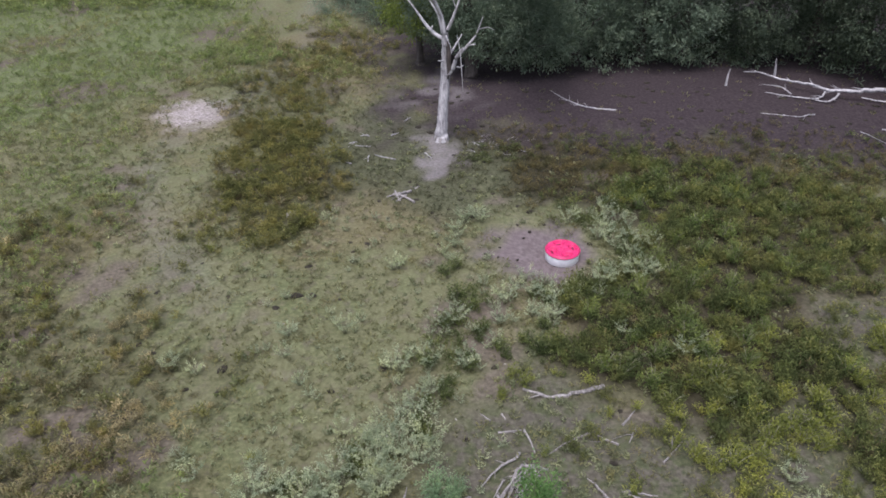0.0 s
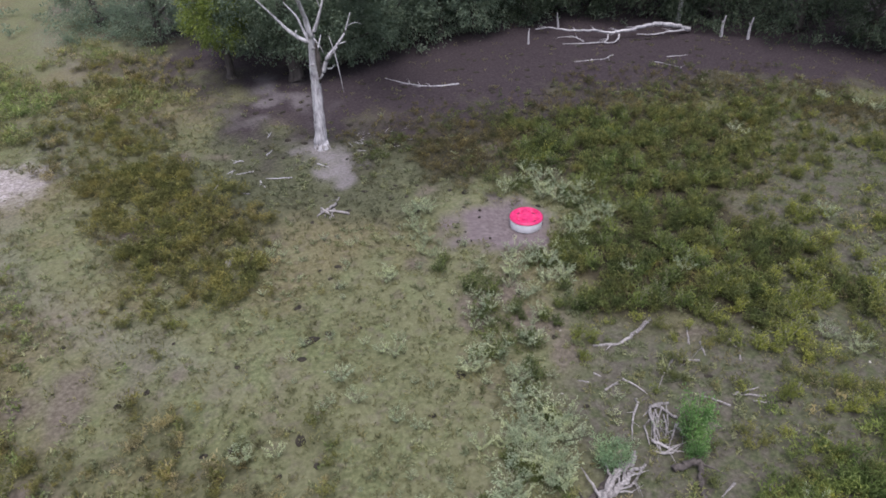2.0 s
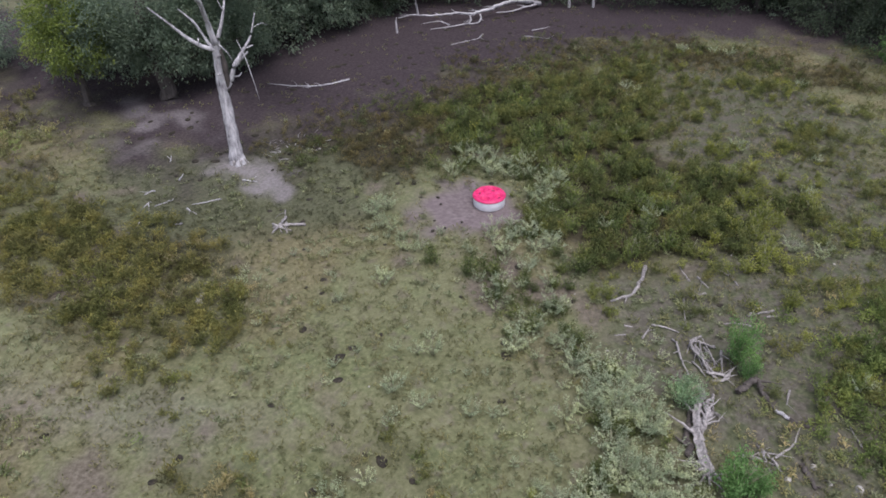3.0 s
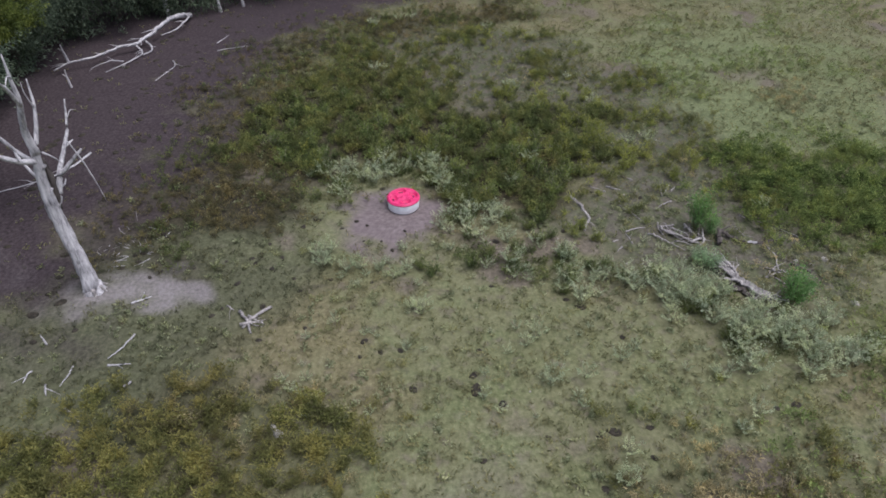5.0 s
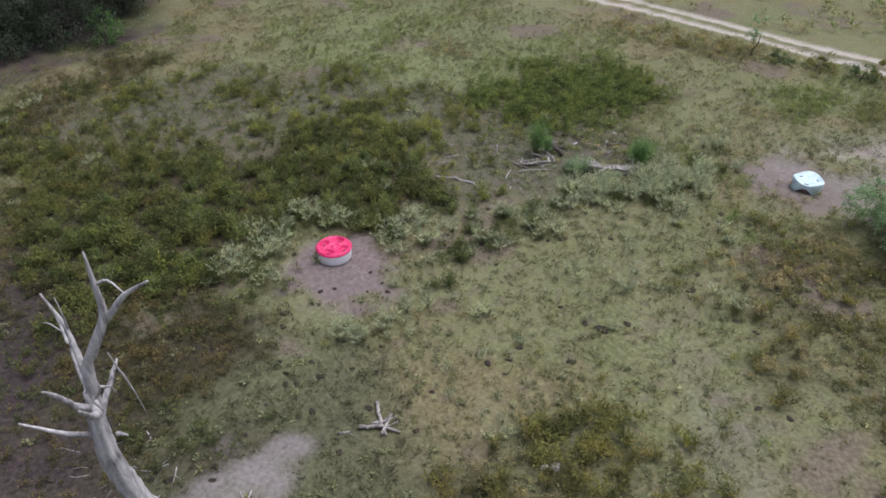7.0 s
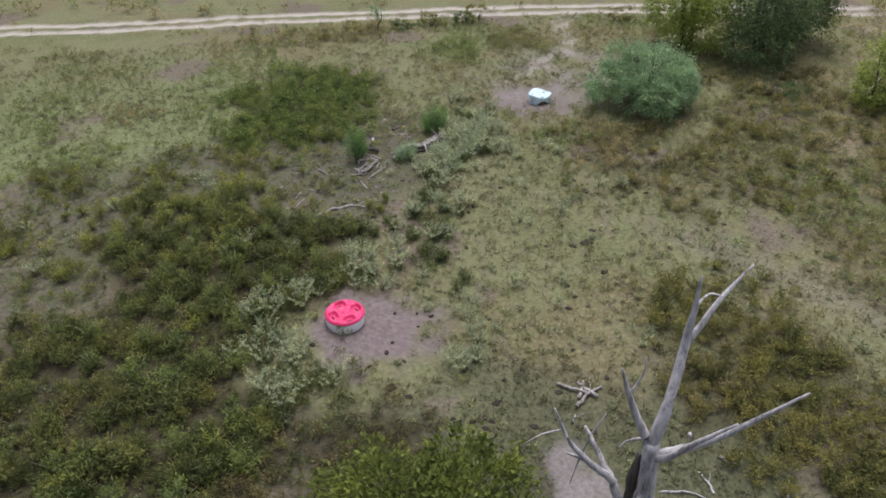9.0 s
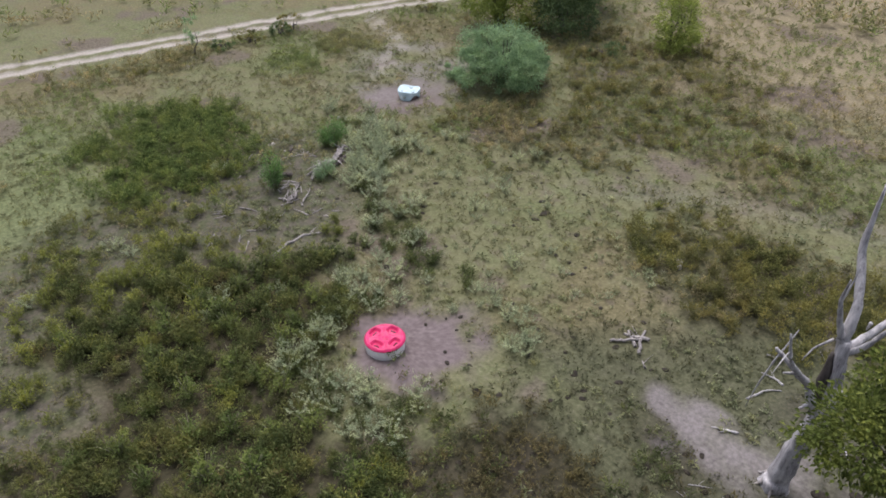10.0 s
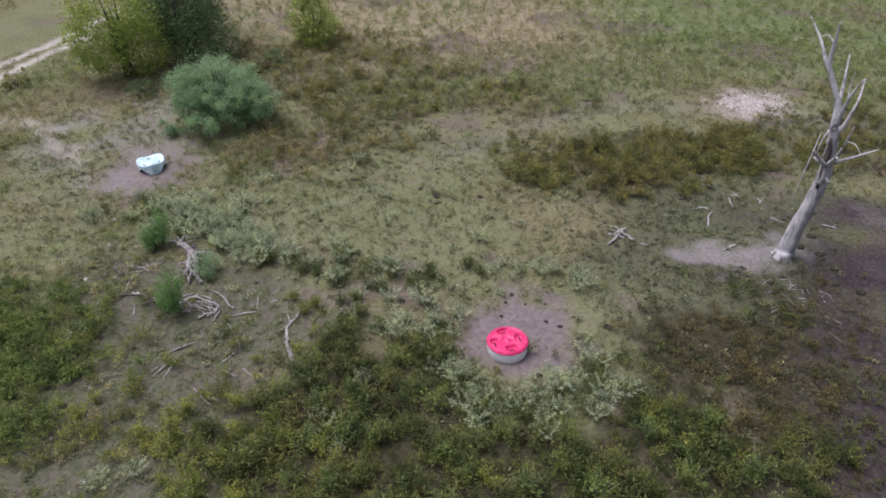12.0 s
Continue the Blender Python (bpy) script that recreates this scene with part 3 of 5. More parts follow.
    bump(n, l, b, fmath(n, l, "MULTIPLY", calm, fmath(n, l, "ADD", fine, fmath(n, l, "MULTIPLY", mid, 1.5))), 0.45, 0.05)
    return m


M_GROUND = ground_material()
ground_sheet()

# ---- cover: grass, herbs and weeds ----
GRASS_TUFTS = [herb(100 + k, 0.05, 0.15, 7, 0.14, 0.034, 6, 0.45, 0.03) for k in range(6)]
ROSETTES = [herb(120 + k, 0.08, 0.12, 16, 0.10, 0.045, 5, 0.3, 0.02) for k in range(6)]
DARK_WEEDS = [herb(140 + k, 0.70, 0.42, 150, 0.15, 0.034, 14, 1.1, 0.045) for k in range(8)]
OLIVE_WEEDS = [herb(160 + k, 0.56, 0.40, 110, 0.13, 0.038, 16, 0.7, 0.04) for k in range(8)]
FIELD_TUFTS = [herb(200 + k, 0.40, 0.36, 18, 0.21, 0.060, 9, 0.8, 0.04) for k in range(6)]
DRY_WEEDS = [herb(180 + k, 0.36, 0.34, 40, 0.16, 0.036, 9, 0.7, 0.04) for k in range(6)]


def cover():
    r = np.random.default_rng(51)
    near = (-34, 32, -34, 30)

    def grassy(x, y):
        z = zones(x, y)
        return np.clip(z["open"] * (0.75 + 0.5 * waves(x, y, 1.4, 61)) * (1 - 0.75 * z["bare"]) * (1 - 0.9 * z["shade"]) * (1 - 0.3 * z["shabby"]) + 0.05 * z["soil"], 0, 1)

    xy = sown(60000, near, grassy, r)
    size, dim = r.uniform(0.6, 1.5, len(xy)), zones(xy[:, 0], xy[:, 1])["dimmed"] > r.uniform(0.1, 0.6, len(xy))
    tagged(scattered("grass", GRASS_TUFTS, xy[~dim], size[~dim], M_GRASS, r), "short grazed pasture grass in sparse tufts", "grass", kind="stuff")
    tagged(scattered("damp_grass", GRASS_TUFTS, xy[dim], size[dim], M_DIMMED, r), "darker green short grass near the dead tree", "grass", kind="stuff")

    def herby(x, y):
        z = zones(x, y)
        return np.clip(z["open"] * (0.25 + 0.75 * waves(x, y, 0.9, 62)), 0, 1)

    xy = sown(12000, (-26, 20, -26, 22), herby, r)
    tagged(scattered("low_herbs", ROSETTES, xy, r.uniform(0.6, 1.7, len(xy)), M_HERB, r), "small pale green herbs dotted through the grass", "herbs", kind="stuff")
    xy = sown(8200, (-3, 20, -13, 13), lambda x, y: zones(x, y)["dark"] * (0.66 + 0.34 * step(waves(x, y, 2.4, 98) + 0.9 * waves(y, x, 4.3, 99), -0.6, 0.5)), r)
    tint = waves(xy[:, 0], xy[:, 1], 1.4, 91) + r.normal(0, 0.45, len(xy))
    size = r.uniform(0.45, 0.95, len(xy)) * (0.68 + 0.75 * step(waves(xy[:, 0], xy[:, 1], 2.4, 98) + 0.9 * waves(xy[:, 1], xy[:, 0], 4.3, 99), -0.6, 1.0))
    tint = tint + 0.9 * step(xy[:, 0], 7, 12)
    brown = r.uniform(0, 1, len(xy)) < 0.22 + 0.12 * waves(xy[:, 0], xy[:, 1], 0.9, 94)
    tagged(scattered("brown_weeds", DRY_WEEDS, xy[brown], 1.25 * size[brown], M_RUSSET, r), "brownish stalks between green weeds", "weeds", kind="stuff")
    xy, size, tint = xy[~brown], size[~brown], tint[~brown]
    a, b = tint > 0.10, tint < -1.15
    tagged(scattered("dark_weeds", DARK_WEEDS, xy[~a & ~b], size[~a & ~b], M_WEED, r), "dense knee-high dark green broad-leaved weeds", "weeds", kind="stuff")
    tagged(scattered("olive_broad_weeds", DARK_WEEDS, xy[a], size[a], M_WEED_OLIVE, r), "dense olive-green broad-leaved weeds", "weeds", kind="stuff")
    tagged(scattered("yellowish_weeds", OLIVE_WEEDS, xy[b], size[b], M_YELLOW, r), "yellowish weeds mixed into the darker growth", "weeds", kind="stuff")
    xy = sown(3600, (-3, 25, -18, 4), lambda x, y: zones(x, y)["shabby"] * (1 - zones(x, y)["dark"]) * np.maximum(0.10, step(waves(x, y, 1.5, 97), -0.35, 0.5) * step(np.hypot((x + 2.2) / 1.2, y + 11.6), 2.5, 5.5)), r)
    a, size = r.uniform(0, 1, len(xy)), r.uniform(0.35, 1.1, len(xy))
    tagged(scattered("yellowish_clumps", OLIVE_WEEDS, xy[a > 0.72], size[a > 0.72], M_YELLOW, r), "yellow-green weed clumps on worn earth", "weeds", kind="stuff")
    tagged(scattered("green_clumps", DARK_WEEDS, xy[a <= 0.72], 0.9 * size[a <= 0.72], M_WEED_OLIVE, r), "olive-green weed clumps on worn earth", "weeds", kind="stuff")
    # the looser, half-dry outer growth towards the woods
    xy = sown(3800, (5, 22, -6, 13), lambda x, y: zones(x, y)["outer"] * (0.4 + 0.6 * step(waves(x, y, 1.3, 63) + 0.5 * waves(x, y, 3.1, 64), -0.5, 0.6)), r)
    a, size = r.uniform(0, 1, len(xy)) + 0.3 * waves(xy[:, 0], xy[:, 1], 0.8, 65), r.uniform(0.35, 0.9, len(xy))
    tagged(scattered("olive_broad_weeds", DARK_WEEDS, xy[a < 0.30], 0.85 * size[a < 0.30], M_LUSH, r), "knee-high green weeds in loose clumps", "weeds", kind="stuff")
    tagged(scattered("olive_weeds", OLIVE_WEEDS, xy[(a >= 0.30) & (a < 0.72)], size[(a >= 0.30) & (a < 0.72)], M_OLIVE, r), "loose olive weeds with brownish tops", "weeds", kind="stuff")
    tagged(scattered("brown_weeds", DRY_WEEDS, xy[a >= 0.72], 1.2 * size[a >= 0.72], M_RUSSET, r), "half-dry brownish weeds between green ones", "weeds", kind="stuff")
    # single patches by the dirt track
    for poly, n, plants, mat, lo, hi, name, label in ((ISLAND, 240, DRY_WEEDS, M_TUFT, 0.7, 1.4, "brown_weeds", "round island of brownish weeds in the track's loop"),
                                                      (VERGE, 420, FIELD_TUFTS, M_BROWN, 0.5, 1.2, "tawny_tufts", "brown dry grass along the dirt track"),
                                                      (DRY_SPOT, 260, FIELD_TUFTS, M_BROWN, 0.4, 0.8, "tawny_tufts", "dry brownish patch in the green grass"),
                                                      (VERGE, 90, OLIVE_WEEDS, M_OLIVE, 0.5, 1.1, "olive_weeds", "olive weeds among brown grass by the track"),
                                                      (FRESH, 700, FIELD_TUFTS, M_GREENGRASS, 0.4, 0.9, "green_tufts", "bright yellow-green grass near the track"),
                                                      (GAP, 330, DRY_WEEDS, M_RUSSET, 0.7, 1.3, "brown_weeds", "brown weeds between dark growth and bare soil"),
                                                      (LOW_BROWN, 300, DRY_WEEDS, M_BROWN, 0.6, 1.2, "brown_weeds", "low brown weeds beside the feathery bush")):
        px, py = [q[0] for q in poly], [q[1] for q in poly]
        xy = sown(n * 2, (min(px) - 1.5, max(px) + 1.5, min(py) - 1.5, max(py) + 1.5), lambda x, y: step(inside(x, y, poly) + 0.6 * waves(x, y, 1.2, 66), -0.3, 0.9) * (1 - zones(x, y)["road"]), r)
        tagged(scattered(name, plants, xy, r.uniform(lo, hi, len(xy)), mat, r), label, "weeds" if "weeds" in name else "grass", kind="stuff")
    # green growth between the silvery shrubs
    def among(x, y):
        d = np.hypot(x - 0.15, y - 0.45)
        return np.maximum(step(d, 2.3, 2.8) * step(4.3 - d, 0, 0.8) * step(x + 0.6 * (0.5 - y), -0.6, 0.6), 0.8 * step(1.5 - line_gap(x, y, SILVER_BAND), 0, 1.4) * step(waves(x, y, 1.6, 68), -0.6, 0.3))

    xy = sown(5200, (-12, 5, -19, 5), among, r)
    tagged(scattered("dark_weeds", DRY_WEEDS, xy, r.uniform(0.5, 1.1, len(xy)), M_WEED, r), "low green growth between silvery shrubs", "weeds", kind="stuff")
    xy = sown(2600, (-8, 7, -29, -12), lambda x, y: zones(x, y)["lush"], r)
    tagged(scattered("lush_weeds", OLIVE_WEEDS, xy, r.uniform(0.5, 1.35, len(xy)), M_LUSH, r), "dense island of lush green weeds in the grass", "weeds", kind="stuff")
    xy = sown(8600, (-39, -7, -19, 34), lambda x, y: zones(x, y)["olive"] * (0.50 + 0.50 * step(waves(x, y, 1.9, 92), -0.6, 0.5)), r)
    a, size = r.uniform(0, 1, len(xy)) + 0.35 * waves(xy[:, 0], xy[:, 1], 0.7, 93), r.uniform(0.5, 1.1, len(xy)) * (0.8 + 0.45 * step(waves(xy[:, 0], xy[:, 1], 1.9, 92), -0.3, 1.0))
    for mask, mat, name, label in ((a < 0.68, M_OLIVE, "olive_weeds", "olive and yellowish weeds in broad strips"), ((a >= 0.68) & (a < 0.92), M_RUSSET, "brown_weeds", "brownish half-dry weeds in broad strips"), (a >= 0.92, M_BROWN, "dry_weeds", "straw-coloured dry weeds in broad strips")):
        tagged(scattered(name, OLIVE_WEEDS, xy[mask], size[mask], mat, r), label, "weeds", kind="stuff")
    xy = sown(1100, (-19, -8.5, -1, 15), lambda x, y: step(inside(x, y, OLIVE) + 1.5 * waves(x, y, 1.1, 69) + 0.7 * waves(y, x, 2.9, 71), -1.2, 1.8), r)
    tagged(scattered("olive_weeds", OLIVE_WEEDS, xy, r.uniform(0.5, 1.3, len(xy)), M_OLIVE, r), "thicker olive weeds at the strip's end", "weeds", kind="stuff")
    xy = sown(11000, (-4, 28, -10, 15), lambda x, y: zones(x, y)["brown"] * (1 - 0.8 * zones(x, y)["soil"] * step(np.hypot(x - 4.5, y - 7), 1.5, 4.0)) * (1 - zones(x, y)["dark"]), r)
    a, size = r.uniform(0, 1, len(xy)) + 0.4 * waves(xy[:, 0], xy[:, 1], 1.0, 67), r.uniform(0.45, 1.05, len(xy))
    tagged(scattered("brown_weeds", DRY_WEEDS, xy[a < 0.8], size[a < 0.8], M_RUSSET, r), "low brownish half-dry weeds by the trees", "weeds", kind="stuff")
    tagged(scattered("dark_weeds", DRY_WEEDS, xy[a >= 0.8], 1.15 * size[a >= 0.8], M_WEED, r), "low dark green weeds among brown ones", "weeds", kind="stuff")
    for n, box, lo, hi in ((12500, (-46, -11, -30, 42), 0.4, 1.1), (5500, (-110, -46, -40, 80), 1.4, 3.2), (3500, (-46, -11, 42, 90), 1.2, 2.6)):
        xy = sown(n, box, lambda x, y: zones(x, y)["field"] * (1 - 0.8 * zones(x, y)["trail"]), r)
        tint = waves(xy[:, 0], xy[:, 1], 0.28, 95) + r.normal(0, 0.45, len(xy)) - 0.2 + 1.6 * step(xy[:, 1], 2, 22) + 0.7 * step(xy[:, 0], -33, -24) + 0.25
        size = r.uniform(lo, hi, len(xy))
        for mask, mat, name, label in ((tint < -0.15, M_BROWN, "tawny_grass", "tawny knee-high grass of the field"), ((tint >= -0.15) & (tint < 0.75), M_TUFT, "olive_grass", "olive-green rough growth of the field"), (tint >= 0.75, M_GREENGRASS, "green_grass", "fresher green grass of the field")):
            tagged(scattered(name, FIELD_TUFTS, xy[mask], size[mask], mat, r), label, "grass", kind="stuff")

    def loose(x, y):
        z = zones(x, y)
        return z["open"] * (1 - z["dark"]) * step(waves(x, y, 0.5, 71), 0.15, 0.8)

    xy = sown(900, (-34, 32, -14, 34), loose, r)
    tagged(scattered("scattered_weeds", OLIVE_WEEDS, xy, r.uniform(0.3, 0.7, len(xy)), M_TUFT, r), "scattered low weeds across the pasture", "weeds", kind="stuff")
    def rough(x, y):
        z = zones(x, y)
        return z["open"] * (1 - z["field"]) * (1 - 0.7 * z["bare"]) * step(waves(x, y, 0.45, 74) + 0.5 * waves(x, y, 1.3, 75), -0.3, 0.6)

    for n, box, lo, hi in ((13000, (-30, 40, -37, -13), 0.3, 0.85), (3000, (12, 34, -16, 8), 0.3, 0.75), (5000, (-60, 90, -90, -39), 0.9, 2.4), (2500, (34, 90, -40, -18), 0.9, 2.2), (5000, (-24, -8, 22, 60), 0.6, 1.5)):
        xy = sown(n, box, rough, r)
        tint = waves(xy[:, 0], xy[:, 1], 0.4, 96) + r.normal(0, 0.4, len(xy)) + 1.2 * zones(xy[:, 0], xy[:, 1])["green"]
        if hi > 2.3:  # beyond the track the grass stands in strips that follow it
            tint = tint - 1.3 * np.sin(0.75 * line_gap(xy[:, 0], xy[:, 1], ROAD) + 0.4)
        size = r.uniform(lo, hi, len(xy))
        for mask, mat, name, label in ((tint < -0.6, M_BROWN, "tawny_tufts", "tawny tufts of rough grass"), ((tint >= -0.6) & (tint < 0.3), M_TUFT, "olive_tufts", "olive tufts of rough grass"), (tint >= 0.3, M_GREENGRASS, "green_tufts", "green tufts of rough grass")):
            tagged(scattered(name, FIELD_TUFTS, xy[mask], size[mask], mat, r), label, "grass", kind="stuff")


cover()


# ---- single shrubs and bushes ----


def forked(seed, height, radius, shoots, count, length, width):
    """Stiff shoots that fork two or three times near the top, like antlers, clad in small leaves."""
    r = np.random.default_rng(seed)
    cs = []
    for k in range(shoots):
        a = 6.283 * (k + r.uniform(0, 0.7)) / shoots
        e = radius * r.uniform(0.25, 0.75)
        foot = np.array([0.05 * math.cos(a), 0.05 * math.sin(a), 0.02])
        knee = np.array([e * math.cos(a), e * math.sin(a), height * r.uniform(0.45, 0.7)])
        cs.append(foot + (knee - foot) * r.uniform(0.35, 1, (count // 4, 1)))
        for j in range(int(r.integers(2, 5))):
            b = a + r.normal(0, 0.8)
            ln = r.uniform(0.18, 0.40)
            tip = knee + ln * np.array([0.75 * math.cos(b), 0.75 * math.sin(b), r.uniform(0.35, 1.1)])
            cs.append(knee + (tip - knee) * r.uniform(0, 1, (count // 3, 1)))
    c = np.concatenate(cs)
    c = c + r.normal(0, 0.012, c.shape)
    out = np.concatenate([r.normal(0, 1, (len(c), 2)), np.full((len(c), 1), 0.6)], 1)
    return leaves(c, out, length, width, r)


def shrub_kind(name, seed, height, radius, count, length, width, mat, flop=0.6, stems=8, tight=0.05):
    """One bush at the origin, to be copied."""
    r = np.random.default_rng(seed)
    root = new(name)
    twigs = []
    for k in range(stems):
        a, e = r.uniform(0, 6.283), radius * r.uniform(0.3, 0.9)
        p = [(0.04 * math.cos(a), 0.04 * math.sin(a), -0.05), (0.45 * e * math.cos(a), 0.45 * e * math.sin(a), 0.5 * height), (e * math.cos(a), e * math.sin(a), height * r.uniform(0.7, 0.95))]
        twigs.append(tube(p, [0.018, 0.012, 0.004], 5, 0.05, seed + k, 2))
    part("woody_base", joined(twigs), M_STEM, root)
    shape = forked(seed, height, radius, stems, count, length, width) if mat is M_SILVER else herb(seed, height, radius, count, length, width, stems * 2, flop, tight)
    part("foliage", shape, mat, root, "", False)
    return root


def plant_shrubs():
    silver = [shrub_kind("silvery_shrub", 300 + k, 0.70, 0.50, 40, 0.075, 0.026, M_SILVER, 0.2, 8, 0.016) for k in range(6)]
    fresh = [shrub_kind("green_bush", 320 + k, 1.15, 0.72, 1900, 0.085, 0.042, M_VIVID, 0.3, 20, 0.09) for k in range(2)]
    blue = [shrub_kind("blue_green_bush", 330 + k, 0.95, 0.62, 1200, 0.08, 0.028, M_BLUEGREEN, 0.3, 16, 0.08) for k in range(2)]
    yellow = [shrub_kind("yellow_green_bush", 340 + k, 0.70, 0.45, 330, 0.11, 0.036, M_YELLOW, 0.5, 10, 0.05) for k in range(3)]
    dome = [shrub_kind("leafy_bush", 360 + k, 0.85, 0.58, 420, 0.12, 0.04, M_LUSH, 0.5, 12, 0.06) for k in range(3)]
    leafy = [shrub_kind("dark_bush", 350 + k, 0.80, 0.55, 420, 0.11, 0.05, M_WEED, 0.3, 11, 0.06) for k in range(3)]
    r = np.random.default_rng(77)
    used = set()

    def put(kinds, name, x, y, s, label, group=""):
        k = kinds[int(r.integers(0, len(kinds)))]
        m = pose(x, y, float(gz(x, y)), 0, 0, r.uniform(0, 360))
        if k.name in used:
            ob = copy_thing(k, m)
        else:
            used.add(k.name)
            ob = k
            ob.matrix_basis = m
        ob.scale = (s, s, s)
        return tagged(ob, label, "shrub", group)

    # the silvery ring round the red feeder, open towards the trampled side
    for k in range(42):
        a = math.radians(-132 + 200 * k / 41 + r.normal(0, 5))
        d = 2.3 + abs(r.normal(0, 1.35))
        put(silver, "silvery_shrub", 0.15 + d * math.cos(a), 0.45 + d * math.sin(a), r.uniform(0.55, 1.15), "pale silvery-leaved shrub near the red feeder", "silvery shrubs")
    # the band of them that runs towards the pale feeder
    for q in np.linspace(0, len(SILVER_BAND) - 1, 40):
        q = q + r.normal(0, 0.22)
        w = 0.95 + 0.3 * q / (len(SILVER_BAND) - 1)
        x = float(np.interp(q, range(len(SILVER_BAND)), [p[0] for p in SILVER_BAND])) + r.normal(0, w)
        y = float(np.interp(q, range(len(SILVER_BAND)), [p[1] for p in SILVER_BAND])) + r.normal(0, w * 0.7)
        for k in range(int(r.integers(1, 3 if q < 4.5 else 6))):
            put(silver, "silvery_shrub", x + r.normal(0, 0.36), y + r.normal(0, 0.36), r.uniform(0.5, 1.2), "pale silvery-leaved shrub in a loose band", "silvery shrubs")
        if r.uniform() < 0.6:
            put(leafy, "dark_bush", x + 0.35 + r.normal(0, 0.5), y + r.normal(0, 0.5), r.uniform(0.5, 0.95), "small dark green bush among silvery shrubs", "dark bushes")
    lone = [(-4.3, 0.6), (-4.5, 2.6), (-6.3, -0.4), (-6.9, -0.6), (-6.6, 0.0), (-3.9, 2.2), (-3.4, 3.2), (-3.0, 3.6), (-4.4, 1.1), (-4.8, 0.2), (-2.8, -2.3), (-2.3, -4.1), (-1.3, -3.4), (-0.7, -4.2), (-0.2, -4.8), (4.4, -5.6), (3.6, -6.2), (4.6, -8.4), (5.6, -12.2), (2.4, -4.9), (4.3, 0.6), (-12.5, -10.7), (-14.2, -6.7), (-8.7, -4.8), (-10.6, -5.2), (-9.6, -7.4), (5.2, -12.1), (-0.9, -16.3), (13, -9.5), (9.8, -10.6), (12.4, -6.6), (23, 2), (24, 0.2), (15.5, 1.2), (22, -6), (16, -9)]
    for x, y in lone:
        for k in range(int(r.integers(1, 4))):
            put(silver, "silvery_shrub", x + r.normal(0, 0.3), y + r.normal(0, 0.3), r.uniform(0.5, 0.95), "single pale silvery-leaved shrub in the grass", "silvery shrubs")
    for k in range(100):
        put(silver, "silvery_shrub", r.uniform(-12, -2.5), r.uniform(-12, 4.5), r.uniform(0.22, 0.5), "small pale silvery seedling in short grass", "silvery seedlings")
    for x, y, s in ((-2.25, -12.55, 1.0), (-7.2, -14.6, 1.1), (-6.8, -15.0, 0.75), (-2.6, -13.1, 0.6)):
        put(fresh, "green_bush", x, y, s, "bright green rounded bush beside the branch pile", "green bushes").scale = (0.95 * s, 0.95 * s, (1.8 if y > -12.6 else 1.35) * s)
    for x, y, s in ((-5.0, -12.0, 1.1), (-4.5, -12.0, 0.75)):
        put(blue, "blue_green_bush", x, y, s, "blue-green feathery bush growing through the branch pile")
    for k in range(42):
        x, y = r.uniform(3.5, 12), r.uniform(-11.5, -5.2)
        put(yellow, "yellow_green_bush", x, y, r.uniform(0.65, 1.3), "yellow-green bush at the weeds' edge", "yellow-green bushes")
    for x, y, s in ((-2.0, -7.6, 0.9), (1.9, -12.9, 0.95), (2.8, -10.8, 1.0), (3.2, -11.2, 0.9), (4.6, -10.9, 1.15), (5.2, -10.3, 1.1), (5.7, -9.9, 1.0), (2.6, -9.2, 0.9), (3.0, -14.3, 0.95), (2.3, -14.0, 0.7), (0.6, -9.0, 0.6), (-2.9, -8.1, 0.8), (-10.7, -10.4, 0.45), (-2.4, -7.2, 0.8), (-15, 1, 0.7), (-22, 3, 0.8), (-21, -2, 0.9), (14, -1, 0.9), (16, 0, 1), (17, 4, 0.9)):
        put(yellow, "yellow_green_bush", x, y, s, "yellow-green bush in the grass", "yellow-green bushes")
    for x, y, s in ((1.3, -7.2, 1.2), (1.9, -6.8, 1.1), (-1.2, -5.9, 0.85), (-1.8, -5.4, 0.75), (-4.6, -1.1, 0.8), (-4.2, -0.6, 0.7), (-1.0, -4.6, 0.7), (3.0, -6.4, 1.0), (-3.6, -3.4, 0.8), (-4.6, -4.4, 0.7), (2.6, -8.6, 0.9)):
        put(leafy, "dark_bush", x, y, s, "rounded dark green leafy bush", "dark bushes")
    # rounded bushes that stand out of the dark weeds
    spots = []
    while len(spots) < 44:
        x, y = r.uniform(-0.5, 12), r.uniform(-9, 7)
        if float(inside(x, y, DARK)) > 0.2 and all(math.hypot(x - a, y - b) > 1.0 for a, b in spots):
            spots.append((x, y))
            put(dome, "leafy_bush", x, y, r.uniform(0.75, 1.2), "rounded leafy bush standing out of dark weeds", "leafy bushes")
    for x, y, k in ((-6.2, -10.2, 3), (-6.6, -11.1, 4), (-6.9, -11.8, 4), (-7.5, -11.0, 3), (-8.7, -12.2, 4), (-9.2, -13.2, 4), (-5.9, -9.6, 2), (-9.8, -14.4, 3), (-8.0, -13.0, 3)):
        for j in range(k):
            put(silver, "silvery_shrub", x + r.normal(0, 0.35), y + r.normal(0, 0.35), r.uniform(0.9, 1.35), "tall pale silvery-leaved shrub in a dense clump", "silvery shrubs")
    for k in (*silver, *fresh, *blue, *yellow, *leafy, *dome):
        if k.name not in used:
            for o in (*k.children, k):
                bpy.data.objects.remove(o)


plant_shrubs()

# ---- the two feeders ----


